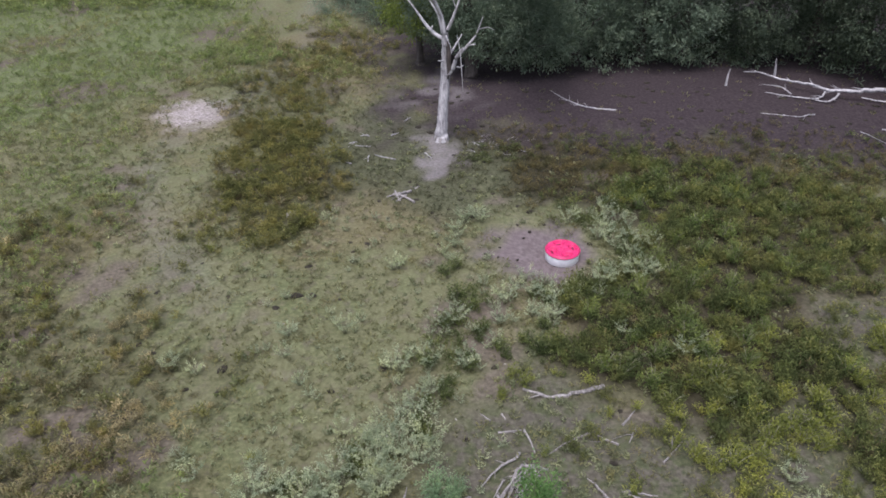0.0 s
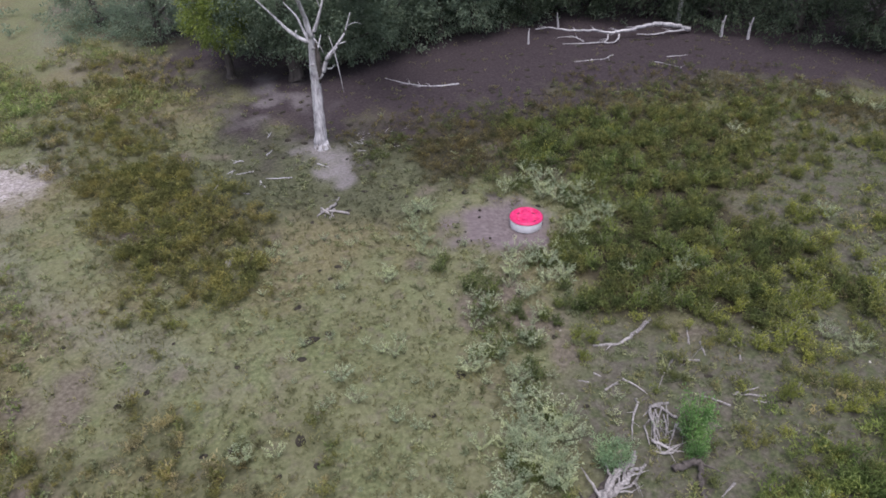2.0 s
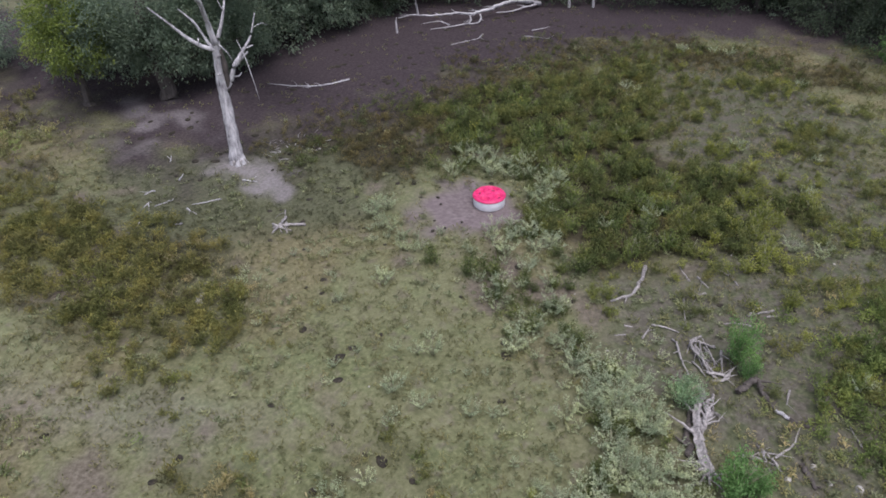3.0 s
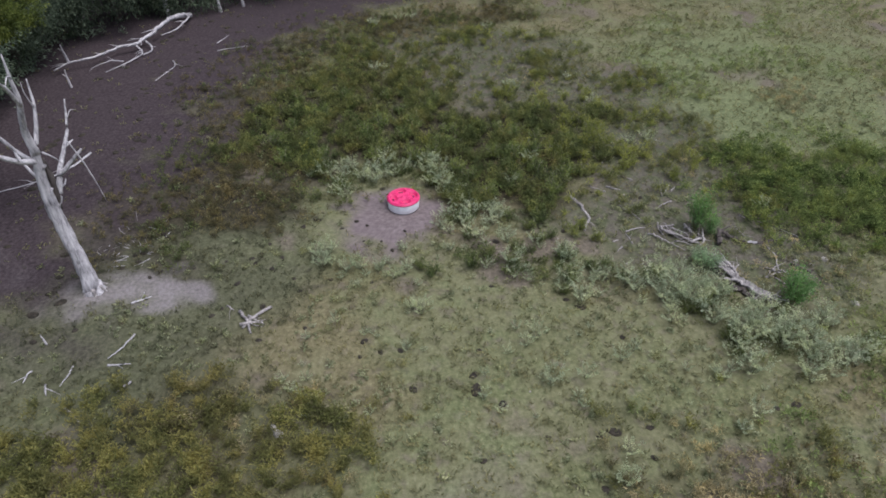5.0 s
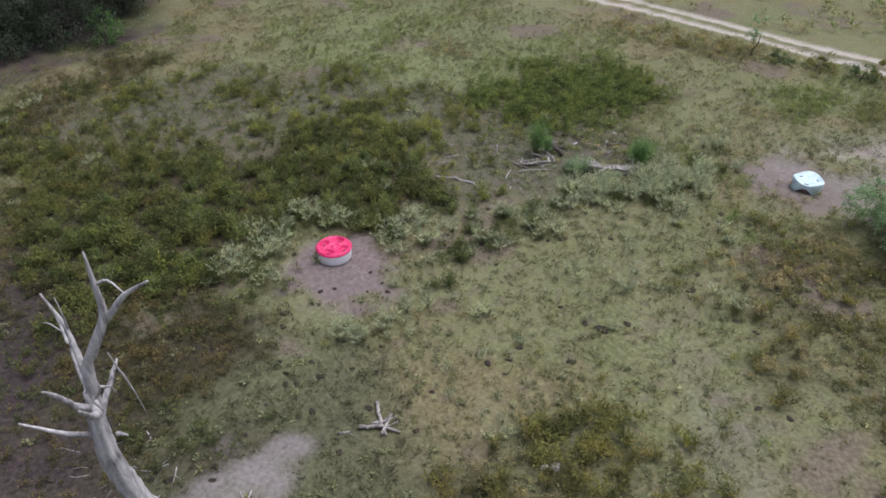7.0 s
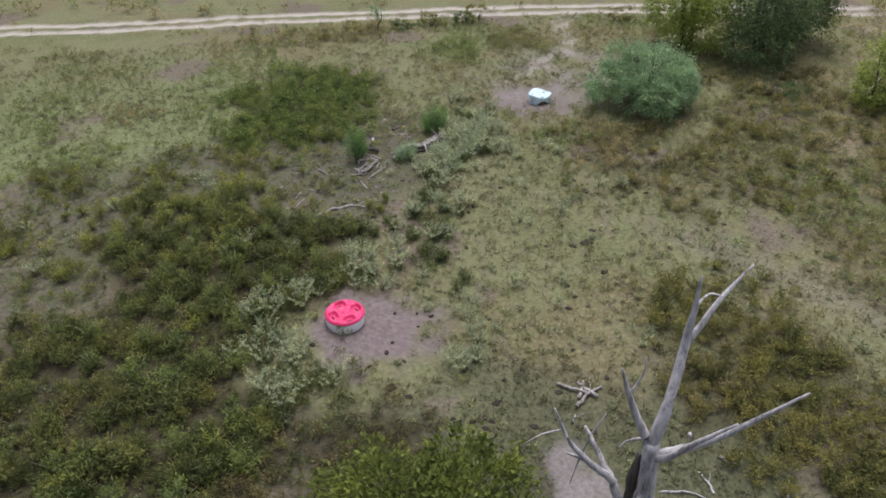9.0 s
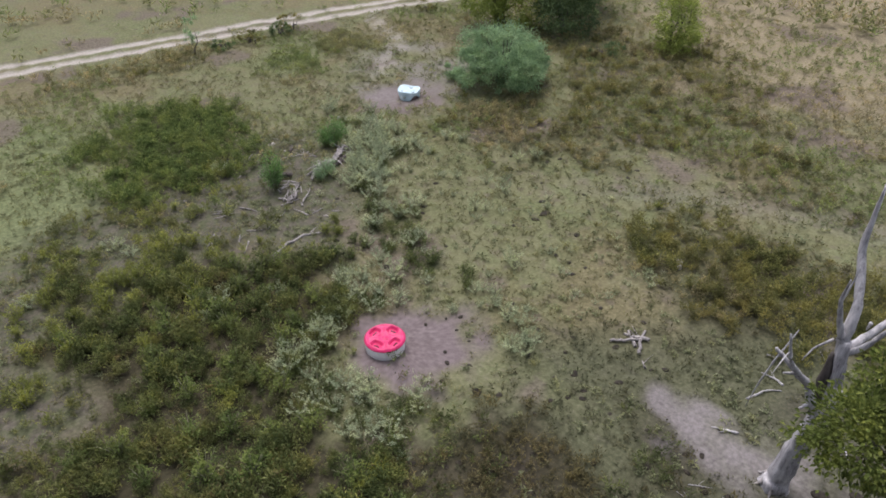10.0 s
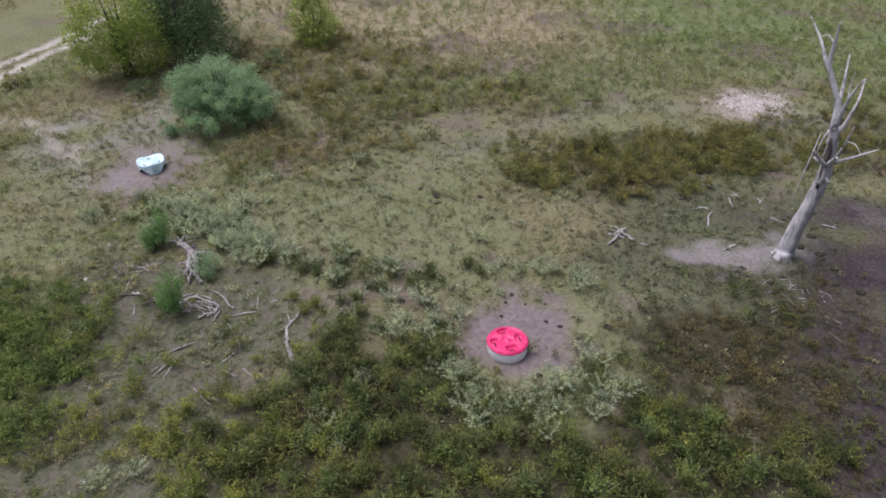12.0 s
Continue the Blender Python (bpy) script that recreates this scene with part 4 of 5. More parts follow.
def red_feeder(x, y):
    root = tagged(new("mineral_feeder"), "round white tub feeder with a red rubber cover", "feeder")
    root.matrix_basis = pose(x, y, float(gz(x, y)) - 0.06, 0, 0, 14)
    part("tub", lathe([(0.0, 0.012), (0.66, 0.012), (0.69, 0.0), (0.712, 0.03), (0.722, 0.34), (0.725, 0.43), (0.735, 0.445), (0.735, 0.47), (0.70, 0.475), (0.68, 0.43), (0.62, 0.10), (0.58, 0.06), (0.0, 0.06)], 48), M_TUB, root, "weathered white plastic tub")
    part("mineral", lathe([(0.645, 0.20), (0.5, 0.22), (0.25, 0.20), (0.0, 0.23)], 32), M_SALT, root, "brownish loose mineral in the tub")
    # cover: a rubber disc with a raised rim and a cross in the middle, four sunk pockets, a slot in each
    rings, sides, v, f = 30, 120, [], []
    for i in range(rings + 1):
        for j in range(sides):
            q, a = i / rings, 2 * math.pi * j / sides
            rr = 0.745 * q
            px, py = rr * math.cos(a), rr * math.sin(a)
            h = 0.515 + 0.030 * math.exp(-((q - 0.90) / 0.06) ** 2) - 0.035 * float(step(q, 0.94, 1.0)) + 0.022 * math.exp(-(q / 0.10) ** 2) - 0.03 * math.exp(-((q - 0.2) / 0.09) ** 2)
            for k in range(4):
                c = 2 * math.pi * k / 4
                lx, ly = px * math.cos(c) + py * math.sin(c) - 0.45, -px * math.sin(c) + py * math.cos(c)
                e = (abs(lx / 0.175) ** 2.6 + abs(ly / 0.225) ** 2.6) ** (1 / 2.6)
                h += 0.016 * math.exp(-((e - 1.12) / 0.12) ** 2) - 0.105 * float(step(1.08 - e, 0, 0.45))
                h += 0.016 * math.exp(-(((lx - 0.02) / 0.075) ** 4 + (ly / 0.14) ** 4))
                s = (a - c - math.pi / 4 + math.pi) % (2 * math.pi) - math.pi
                h += 0.030 * math.exp(-((s * rr) / 0.07) ** 2) * float(step(q, 0.15, 0.3)) * float(step(0.95 - q, 0, 0.1)) - 0.034 * math.exp(-((s * rr) / 0.022) ** 2) * float(step(q, 0.25, 0.4)) * float(step(0.86 - q, 0, 0.08))
            v.append((px, py, h))

    def slot(i, j):
        q, a = (i + 0.5) / rings, 2 * math.pi * (j + 0.5) / sides
        for k in range(4):
            c = 2 * math.pi * k / 4
            lx, ly = 0.745 * q * math.cos(a - c) - 0.475, 0.745 * q * math.sin(a - c)
            if abs(lx) < 0.032 and abs(ly) < 0.095:
                return True
        return False

    for i in range(rings):
        for j in range(sides):
            if not slot(i, j):
                f.append((i * sides + j, (i + 1) * sides + j, (i + 1) * sides + (j + 1) % sides, i * sides + (j + 1) % sides))
    part("rubber_cover", (np.array(v), f), M_RED, root, "bright red rubber cover with four slots")
    part("skirt", lathe([(0.742, 0.48), (0.752, 0.475), (0.750, 0.445), (0.737, 0.438), (0.742, 0.465)], 48), M_RED, root)
    for k in range(4):
        c = 2 * math.pi * k / 4
        # black bar added below each slot to give the opening its dark shade
        flap = part("flap", tube([(0.478, -0.10, 0.385), (0.478, 0.10, 0.385)], [0.034, 0.034], 6, 0.03, k, 3), M_BLACK, root, "black bar that stands for the slot's shaded inside")
        flap.matrix_basis = pose(0, 0, 0, 0, 0, math.degrees(c))


def pale_feeder(x, y):
    """A moulded feeder on three feet; its soft cover sinks in the middle and rises at the feet."""
    root = tagged(new("mineral_feeder"), "pale blue-white plastic feeder with three lobes", "feeder")
    root.matrix_basis = pose(x, y, float(gz(x, y)) - 0.05)
    # the drum's dark colour stands for mud and for shade inside the mouths
    part("base", lathe([(0.0, 0.0), (0.50, 0.0), (0.52, 0.05), (0.51, 0.30), (0.46, 0.34), (0.0, 0.34)], 48), M_SALT, root, "muddy drum under the cover, darkened for the shaded inside")
    sides, rings = 96, 18
    ang = np.linspace(0, 2 * math.pi, sides, endpoint=False)
    foot = 0.5 + 0.5 * np.cos(3 * (ang - math.radians(30)))  # one at each foot, nought at each mouth
    lip = 0.68 * (1 + 0.05 * foot)
    v, f = [], []
    for i in range(rings + 1):
        q = i / rings
        h = 0.47 + 0.11 * foot * q ** 2 - 0.065 * np.exp(-((q - 0.62) / 0.22) ** 2) * (1 - 0.7 * foot) + 0.03 * math.exp(-(q / 0.15) ** 2) + 0.025 * math.exp(-((q - 0.93) / 0.05) ** 2)
        v.append(np.stack([lip * q * np.cos(ang), lip * q * np.sin(ang), h], 1))
    top = v[-1][:, 2]
    for drop, grow in ((0.10, 1.02), (0.35, 1.0), (0.7, 0.985), (1.0, 0.97)):
        low = 0.26 * (1 - np.clip(1.6 * foot, 0, 1))
        v.append(np.stack([lip * grow * np.cos(ang), lip * grow * np.sin(ang), top + (low - top) * drop], 1))
    for i in range(rings + 4):
        f += [(i * sides + j, (i + 1) * sides + j, (i + 1) * sides + (j + 1) % sides, i * sides + (j + 1) % sides) for j in range(sides)]
    part("hood", (np.concatenate(v), f), M_MINT, root, "pale blue-white moulded cover and feet")
    # the slots are not cut: a black bar in each pocket paints their shade
    for k in range(3):
        b = math.radians(90 + 120 * k)
        slot = part("slot", tube([(0.43, -0.11, 0.413), (0.435, 0.0, 0.409), (0.43, 0.11, 0.413)], [0.022, 0.028, 0.022], 8, 0.03, k, 3, 0.0), M_BLACK, root, "black bar for the shaded slot in the sunk pocket")
        slot.matrix_basis = pose(0, 0, 0, 0, 0, math.degrees(b))


red_feeder(*FEEDER)
pale_feeder(*TUB_AT)

# ---- the dead tree ----


def dead_tree():
    root = tagged(new("dead_tree"), "tall bleached dead tree with bare broken limbs", "dead tree")
    T = (-4.65, 12.25, 0)
    root.matrix_basis = pose(*T[:2], float(gz(*T[:2])))
    rel = lambda pts: [(a - T[0], b - T[1], c) for a, b, c in pts]
    part("trunk", tube(rel([(-4.65, 12.25, -0.15), (-4.63, 12.3, 0.35), (-4.55, 12.4, 1.6), (-4.4, 12.6, 3.0), (-4.35, 12.70, 4.2), (-4.34, 12.62, 5.2), (-4.35, 12.5, 6.1)]), [0.43, 0.32, 0.265, 0.24, 0.22, 0.17, 0.15], 16, 0.10, 5, 6, 0.05), M_DEAD, root)
    for k, (pts, radii) in enumerate((
            ([(-4.3, 12.6, 3.7), (-3.95, 12.5, 4.1), (-3.77, 12.32, 4.8), (-3.25, 12.2, 5.35), (-2.75, 12.0, 6.0), (-2.37, 11.9, 7.05)], [0.15, 0.13, 0.10, 0.08, 0.055, 0.018]),
            ([(-4.35, 12.55, 5.7), (-4.9, 12.75, 5.95), (-5.45, 13.05, 6.5), (-5.8, 13.25, 7.0), (-6.6, 13.6, 8.0)], [0.12, 0.10, 0.08, 0.06, 0.025]),
            ([(-4.35, 12.5, 6.0), (-4.55, 12.45, 7.0), (-5.0, 11.95, 8.2), (-5.02, 11.92, 9.0), (-4.99, 11.9, 9.8)], [0.16, 0.12, 0.095, 0.06, 0.02]),
            ([(-5.0, 11.95, 8.1), (-5.7, 11.75, 9.0), (-6.4, 11.58, 9.55)], [0.075, 0.05, 0.018]),
            ([(-4.32, 12.5, 6.0), (-4.0, 12.35, 6.7), (-3.7, 12.25, 7.5), (-3.4, 12.35, 8.3)], [0.11, 0.08, 0.055, 0.02]),
            ([(-4.32, 12.4, 5.4), (-4.5, 12.9, 6.0), (-4.7, 13.3, 6.9), (-5.2, 13.6, 7.6)], [0.09, 0.07, 0.05, 0.02]),
            ([(-4.28, 12.6, 4.6), (-3.9, 13.2, 5.0), (-3.4, 13.8, 5.6)], [0.08, 0.055, 0.02]))):
        part("limb", tube(rel(pts), radii, 9, 0.07, 20 + k, 5, 0.06), M_DEAD, root)
    for k, (pts, radii) in enumerate((
            ([(-3.73, 11.66, 6.2), (-3.58, 11.5, 5.45), (-3.5, 11.3, 4.4), (-3.44, 11.18, 3.3)], [0.012, 0.028, 0.022, 0.008]),
            ([(-3.77, 12.32, 4.75), (-3.62, 11.9, 5.12), (-3.48, 11.5, 5.5), (-3.45, 11.4, 5.62)], [0.085, 0.07, 0.05, 0.03]),
            ([(-3.75, 12.45, 4.25), (-3.55, 12.4, 4.2), (-3.35, 12.4, 4.35)], [0.05, 0.035, 0.015]),
            ([(-4.45, 12.4, 4.6), (-4.75, 12.3, 4.65)], [0.06, 0.02]),
            ([(-3.1, 12.13, 5.5), (-2.75, 11.93, 5.62)], [0.05, 0.02]),
            ([(-2.58, 11.95, 6.4), (-2.1, 12.0, 6.5), (-1.7, 12.0, 6.3)], [0.02, 0.014, 0.005]),
            ([(-5.0, 12.75, 6.4), (-5.1, 12.7, 6.1)], [0.05, 0.015]),
            ([(-5.0, 11.9, 9.0), (-5.35, 11.8, 9.25), (-5.7, 11.75, 9.05)], [0.035, 0.022, 0.012]),
            ([(-3.75, 12.25, 7.4), (-3.95, 12.3, 8.0), (-3.9, 12.3, 8.4)], [0.035, 0.02, 0.008]),
            ([(-4.3, 12.3, 6.0), (-4.1, 12.0, 5.6), (-4.0, 11.9, 5.2)], [0.04, 0.025, 0.01]))):
        part("twig", tube(rel(pts), radii, 6, 0.08, 50 + k, 3), M_DEAD, root)
    for k in range(6):
        a = k * 1.05 + 0.3
        part("root", tube([(0.25 * math.cos(a), 0.25 * math.sin(a), 0.22), (0.40 * math.cos(a), 0.40 * math.sin(a), 0.04), (0.58 * math.cos(a), 0.58 * math.sin(a), -0.08)], [0.10, 0.05, 0.02], 7, 0.1, 70 + k, 3), M_GREYWOOD, root, "grey root running into the soil")
    for k, (pts, radii) in enumerate((([(-4.22, 12.50, 3.55), (-4.16, 12.50, 4.2), (-4.16, 12.46, 5.0), (-4.20, 12.42, 5.7)], [0.05, 0.12, 0.13, 0.05]), ([(-4.36, 12.66, 3.0), (-4.24, 12.70, 3.7), (-4.22, 12.72, 4.5)], [0.04, 0.11, 0.05]), ([(-4.55, 12.18, 0.2), (-4.42, 12.28, 0.8), (-4.40, 12.40, 1.5)], [0.12, 0.11, 0.03]))):
        part("scar", tube(rel(pts), radii, 9, 0.15, 90 + k, 4, 0.1), M_BARK, root, "dark rotten scar in the bleached wood")


dead_tree()

# ---- fallen wood ----


def branch(name, pts, r0, r1, mat, label, twigs=0, seed=0, lift=0.5):
    """A fallen branch that lies on the ground, with side twigs."""
    r = np.random.default_rng(900 + seed)
    x0, y0 = pts[0][:2]
    root = tagged(new(name), label, "branch")
    root.matrix_basis = pose(x0, y0, float(gz(x0, y0)))
    p = [(q[0] - x0, q[1] - y0, float(gz(q[0], q[1]) - gz(x0, y0)) + (q[2] if len(q) > 2 else 0.0) + lift * r0) for q in pts]
    rad = np.linspace(r0, r1, len(p))
    part("stem", tube(p, rad, 9, 0.22 if name == "root_log" else 0.14, 900 + seed, 7 if name == "root_log" else 5, 0.30), mat, root, "", name != "root_log")
    for k in range(twigs):
        t = r.uniform(0.25, 0.95) * (len(p) - 1)
        i = min(int(t), len(p) - 2)
        a = np.array(p[i]) + (t - i) * (np.array(p[i + 1]) - np.array(p[i]))
        d = np.array(p[i + 1]) - np.array(p[i])
        d = d / (np.linalg.norm(d) + 1e-9)
        side = np.array([-d[1], d[0], 0]) * r.choice((-1, 1))
        ln = r.uniform(0.25, 0.7) * (0.6 + 6 * r0)
        b = a + (0.6 * d + 0.7 * side) * ln * 0.55 + [0, 0, r.uniform(-0.02, 0.10)]
        c = a + (0.9 * d + 0.9 * side) * ln + [0, 0, r.uniform(-0.05, 0.15)]
        c[2] = max(c[2], 0.01)
        rr = float(np.interp(t, range(len(p)), rad))
        part("side_twig", tube([a, b, c], [rr * 0.55, rr * 0.4, rr * 0.12], 6, 0.08, 1000 + seed * 7 + k, 3, 0.3), mat, root)
    return root


def fallen_wood():
    g, d = M_GREYWOOD, M_DEAD
    b = branch
    b("fallen_log", LOG, 0.085, 0.045, g, "pale grey fallen branch lying by the bushes", 1, 1)
    # the uprooted log with its two stems, the claw of limbs before it, and a darker log behind
    b("root_log", [(-6.95, -13.75, 0.05), (-6.6, -13.4, 0.12), (-6.0, -12.93, 0.16), (-5.13, -12.52, 0.24), (-4.5, -12.42, 0.2), (-4.08, -12.1, 0.06)], 0.145, 0.05, g, "thick grey uprooted log with broken roots", 5, 2)
    b("root_log", [(-6.2, -13.12, 0.1), (-5.56, -12.95, 0.2), (-5.1, -12.9, 0.26), (-4.75, -12.62, 0.22), (-4.3, -12.66, 0.1)], 0.10, 0.035, g, "grey gnarled stem forking from the thick log", 4, 3)
    b("dead_branch", [(-5.6, -12.93, 0.15), (-5.35, -13.05, 0.22), (-5.2, -13.25, 0.3)], 0.05, 0.02, g, "short grey limb stub in the branch pile", 1, 5)
    b("root_log", [(-6.9, -13.3, 0.0), (-6.3, -12.8, 0.04), (-5.6, -12.5, 0.03), (-4.9, -12.3, 0.02)], 0.13, 0.06, M_BARK, "dark half-rotten log under the grey one", 2, 4)
    for k, (dx, dy, dz) in enumerate(((-0.45, -0.25, 0.25), (-0.35, 0.25, 0.35), (-0.1, -0.45, 0.2), (-0.5, 0.02, 0.05), (0.15, 0.4, 0.15))):
        b("root", [(-6.95, -13.75, 0.1), (-6.95 + 0.6 * dx, -13.75 + 0.5 * dy, 0.1 + 0.8 * dz), (-6.95 + dx, -13.75 + dy, dz)], 0.07, 0.02, g, "broken root sticking out of the uprooted log", 1, 40 + k)
    for k, pts in enumerate((
            [(-2.5, -10.4), (-2.58, -10.62, 0.05), (-3.1, -10.95, 0.12), (-3.35, -11.19, 0.1), (-3.74, -11.65)], [(-2.11, -11.07, 0.1), (-2.5, -11.02, 0.2), (-2.63, -11.25, 0.2), (-2.85, -11.7, 0.1), (-3.05, -12.2)],
            [(-2.63, -11.15, 0.18), (-2.9, -11.7, 0.16), (-3.25, -12.1, 0.08), (-3.3, -12.5)], [(-2.28, -12.01, 0.3), (-2.6, -12.2, 0.2), (-3.01, -12.44, 0.05)], [(-1.95, -11.7), (-2.1, -11.45, 0.1), (-2.11, -11.07, 0.12)],
            [(-3.3, -12.0, 0.1), (-3.0, -12.6, 0.05), (-2.7, -12.8)], [(-3.5, -12.3), (-3.2, -12.7, 0.1), (-2.6, -12.55)], [(-4.1, -12.6, 0.1), (-5.0, -13.0, 0.1), (-5.6, -12.5)])):
        b("dead_branch", pts, 0.05, 0.018, g, "weathered grey branch heaped in a pile", 2, 10 + k)
    rr = np.random.default_rng(17)
    for k in range(11):
        x, y, c = -2.55 + rr.normal(0, 0.28), -11.7 + rr.normal(0, 0.30), math.radians(238 + rr.normal(0, 16))
        ln = rr.uniform(0.5, 1.25)
        b("dead_branch", [(x - 0.5 * ln * math.cos(c), y - 0.5 * ln * math.sin(c), rr.uniform(0, 0.2)), (x, y, rr.uniform(0.02, 0.2)), (x + 0.5 * ln * math.cos(c), y + 0.5 * ln * math.sin(c), 0.02)], 0.032, 0.012, g, "thin grey branch lying across the pile", 1, 140 + k)
    b("root_log", [(-3.55, -13.15, 0.1), (-3.0, -13.3, 0.22), (-2.71, -13.41, 0.2), (-3.05, -13.75, 0.08), (-3.45, -14.2), (-3.53, -14.94), (-3.36, -15.75)], 0.10, 0.045, M_BARK, "dark rotten log with a raised broken end", 3, 24)
    b("dead_branch", [(-3.47, -14.3, 0.06), (-3.55, -14.75, 0.06)], 0.06, 0.05, d, "pale stripped piece on the dark log", 0, 25)
    for k, pts in enumerate(([(-5.71, -14.18), (-5.5, -14.65, 0.05), (-5.41, -15.02)], [(-5.27, -14.62, 0.1), (-5.55, -14.8, 0.1), (-5.75, -14.86)], [(-5.3, -14.95, 0.02), (-5.55, -15.33)], [(-5.1, -14.4), (-5.35, -15.0, 0.08)])):
        b("dead_branch", pts, 0.05, 0.025, g, "short grey branch in a small heap", 1, 60 + k)
    b("dead_branch", [(-4.9, -15.6), (-5.2, -15.9), (-5.45, -16.2)], 0.09, 0.05, M_BARK, "short dark rotten log on bare ground", 1, 27)
    for k, pts in enumerate((
            [(-3.09, -9.59), (-2.33, -9.5)], [(-2.25, -9.5), (-2.12, -9.95, 0.05), (-2.02, -10.45)], [(-0.2, -9.7), (-0.9, -10.05, 0.06), (-1.6, -10.5)], [(-1.7, -11.1), (-2.2, -10.95, 0.08), (-2.8, -11.1)], [(1.2, -12.5), (0.7, -12.2, 0.06), (0.3, -11.9)], [(-0.1, -12.2), (-0.4, -11.7, 0.05), (-0.6, -11.4)], [(1.31, -9.52), (0.94, -10.14)], [(-2.92, -8.8), (-2.8, -9.06)], [(0.68, -12.43), (1.09, -12.76)], [(-2.26, -14.32), (-2.95, -14.47)], [(-1.43, -14.84), (-1.65, -15.04)],
            [(0.3, -11.9), (1.3, -12.1)], [(0.6, -10.2), (0.0, -9.8)], [(-3.3, -9.1), (-3.6, -8.8)], [(1.8, -10.9), (2.6, -10.1)], [(2.2, -10.4), (2.4, -9.7)],
            [(0.9, -9.4), (1.5, -8.7)], [(-5.3, -14.9), (-4.4, -15.2), (-3.6, -15.1)], [(-3.2, -16.7), (-2.6, -16.2)], [(-6.1, -14.8), (-5.4, -14.4)])):
        b("stick", pts, 0.04, 0.015, g, "short dry grey stick on bare ground", 1 if k % 3 == 0 else 0, 30 + k)
    for k, pts in enumerate((
            [(-6.25, 6.35, 0.05), (-6.8, 5.95, 0.1), (-7.45, 5.75)], [(-6.05, 5.2), (-6.5, 5.65, 0.1), (-7.15, 6.1)], [(-7.05, 6.2, 0.1), (-6.75, 5.3)], [(-6.5, 6.0), (-7.0, 5.3)], [(-5.85, 6.9), (-6.1, 6.6)], [(-7.2, 10.0), (-7.9, 10.2, 0.05), (-8.2, 10.4, 0.04), (-8.4, 10.6)], [(-8.7, 10.5), (-8.75, 10.2, 0.04), (-8.7, 9.7)],
            [(-8.7, 11.7), (-9.0, 11.66, 0.03), (-9.6, 11.8)], [(-8.9, 13.0), (-8.95, 13.08, 0.04), (-9.4, 13.1)], [(-9.6, 9.4, 0.06), (-9.7, 9.6), (-10.0, 9.8)], [(-9.5, 12.3), (-9.8, 12.2), (-10.0, 12.1)], [(-10.6, 11.3, 0.05), (-10.8, 11.0), (-11.2, 10.6)], [(-5.6, 10.6), (-5.2, 9.9)],
            [(-7.6, 13.0), (-7.1, 13.4)], [(-6.9, 15.0), (-6.5, 15.6)])):
        b("stick", pts, 0.065 if k < 4 else 0.042, 0.04 if k < 4 else 0.016, g if k < 5 else d, "bleached stick in the short grass by the dead tree", 1 if k % 2 == 0 else 0, 50 + k)
    r = np.random.default_rng(5)
    for k in range(26):
        x, y, a, ln = r.normal(-1.6, 0.9), r.normal(11.6, 0.8), r.uniform(0, 3.14), r.uniform(0.25, 0.8)
        b("stick", [(x, y), (x + 0.5 * ln * math.cos(a), y + 0.5 * ln * math.sin(a) + r.normal(0, 0.06)), (x + ln * math.cos(a), y + ln * math.sin(a))], 0.016, 0.006, d, "thin bleached stick in a litter of twigs", 1 if k % 2 else 0, 70 + k)
    b("fallen_branch", [(6.3, 16.1), (5.2, 16.5), (4.3, 17.1), (3.4, 18.3), (2.7, 19.8)], 0.06, 0.015, d, "long pale fallen branch on dark soil", 6, 120)
    b("fallen_tree", [(26.0, 15.4, 0.25), (24.9, 15.7, 0.6), (23.4, 15.95, 0.9), (22.65, 16.2, 0.92), (22.0, 16.6, 0.68), (21.1, 17.05, 0.5), (20.0, 17.65, 0.4), (19.3, 18.55, 0.5), (17.9, 19.6, 0.4), (17.0, 20.9, 0.5), (16.2, 21.6, 0.3)], 0.15, 0.03, d, "large bleached fallen tree at the woods' edge", 9, 121)
    b("fallen_branch", [(25.9, 15.45, 0.2), (23.7, 15.35, 0.5), (22.6, 15.6, 0.4), (21.6, 16.4, 0.4)], 0.06, 0.025, d, "pale side limb of the fallen tree", 3, 124)
    b("fallen_branch", [(20.6, 17.15, 0.4), (20.2, 16.75, 0.3), (19.7, 16.55, 0.1), (19.1, 17.0, 0.08)], 0.06, 0.04, d, "short looped limb of the fallen tree", 1, 126)
    b("fallen_branch", [(17.95, 17.9, 0.15), (17.5, 18.6, 0.4), (16.85, 19.6, 0.2)], 0.045, 0.012, d, "thin pale limb of the fallen tree", 4, 127)
    b("fallen_branch", [(19.6, 12.3), (20.0, 11.2), (20.2, 10.4)], 0.03, 0.012, d, "thin pale fallen branch on dark soil", 2, 128)
    b("fallen_branch", [(20.0, 17.7, 0.35), (19.6, 17.2, 0.2), (19.1, 17.05, 0.1), (17.8, 17.65, 0.1), (16.6, 18.65)], 0.065, 0.02, d, "pale forked limb of the fallen tree", 5, 122)
    b("fallen_branch", [(18.1, 14.85), (17.5, 14.55, 0.1), (17.1, 14.45), (14.9, 15.1)], 0.045, 0.018, d, "thin pale fallen branch on dark soil", 3, 123)
    for x, y, h, lean, rad in ((26.5, 17.2, 8.0, 0.9, 0.15), (27.2, 13.5, 1.5, 0.25, 0.11), (18.4, 21.6, 1.2, -0.1, 0.08), (28.3, 12.0, 1.5, 0.3, 0.10), (14.5, 20.0, 1.1, 0.1, 0.07)):
        t = tagged(new("bare_trunk"), "slim bare grey trunk standing at the woods' edge", "dead tree")
        t.matrix_basis = pose(x, y, float(gz(x, y)))
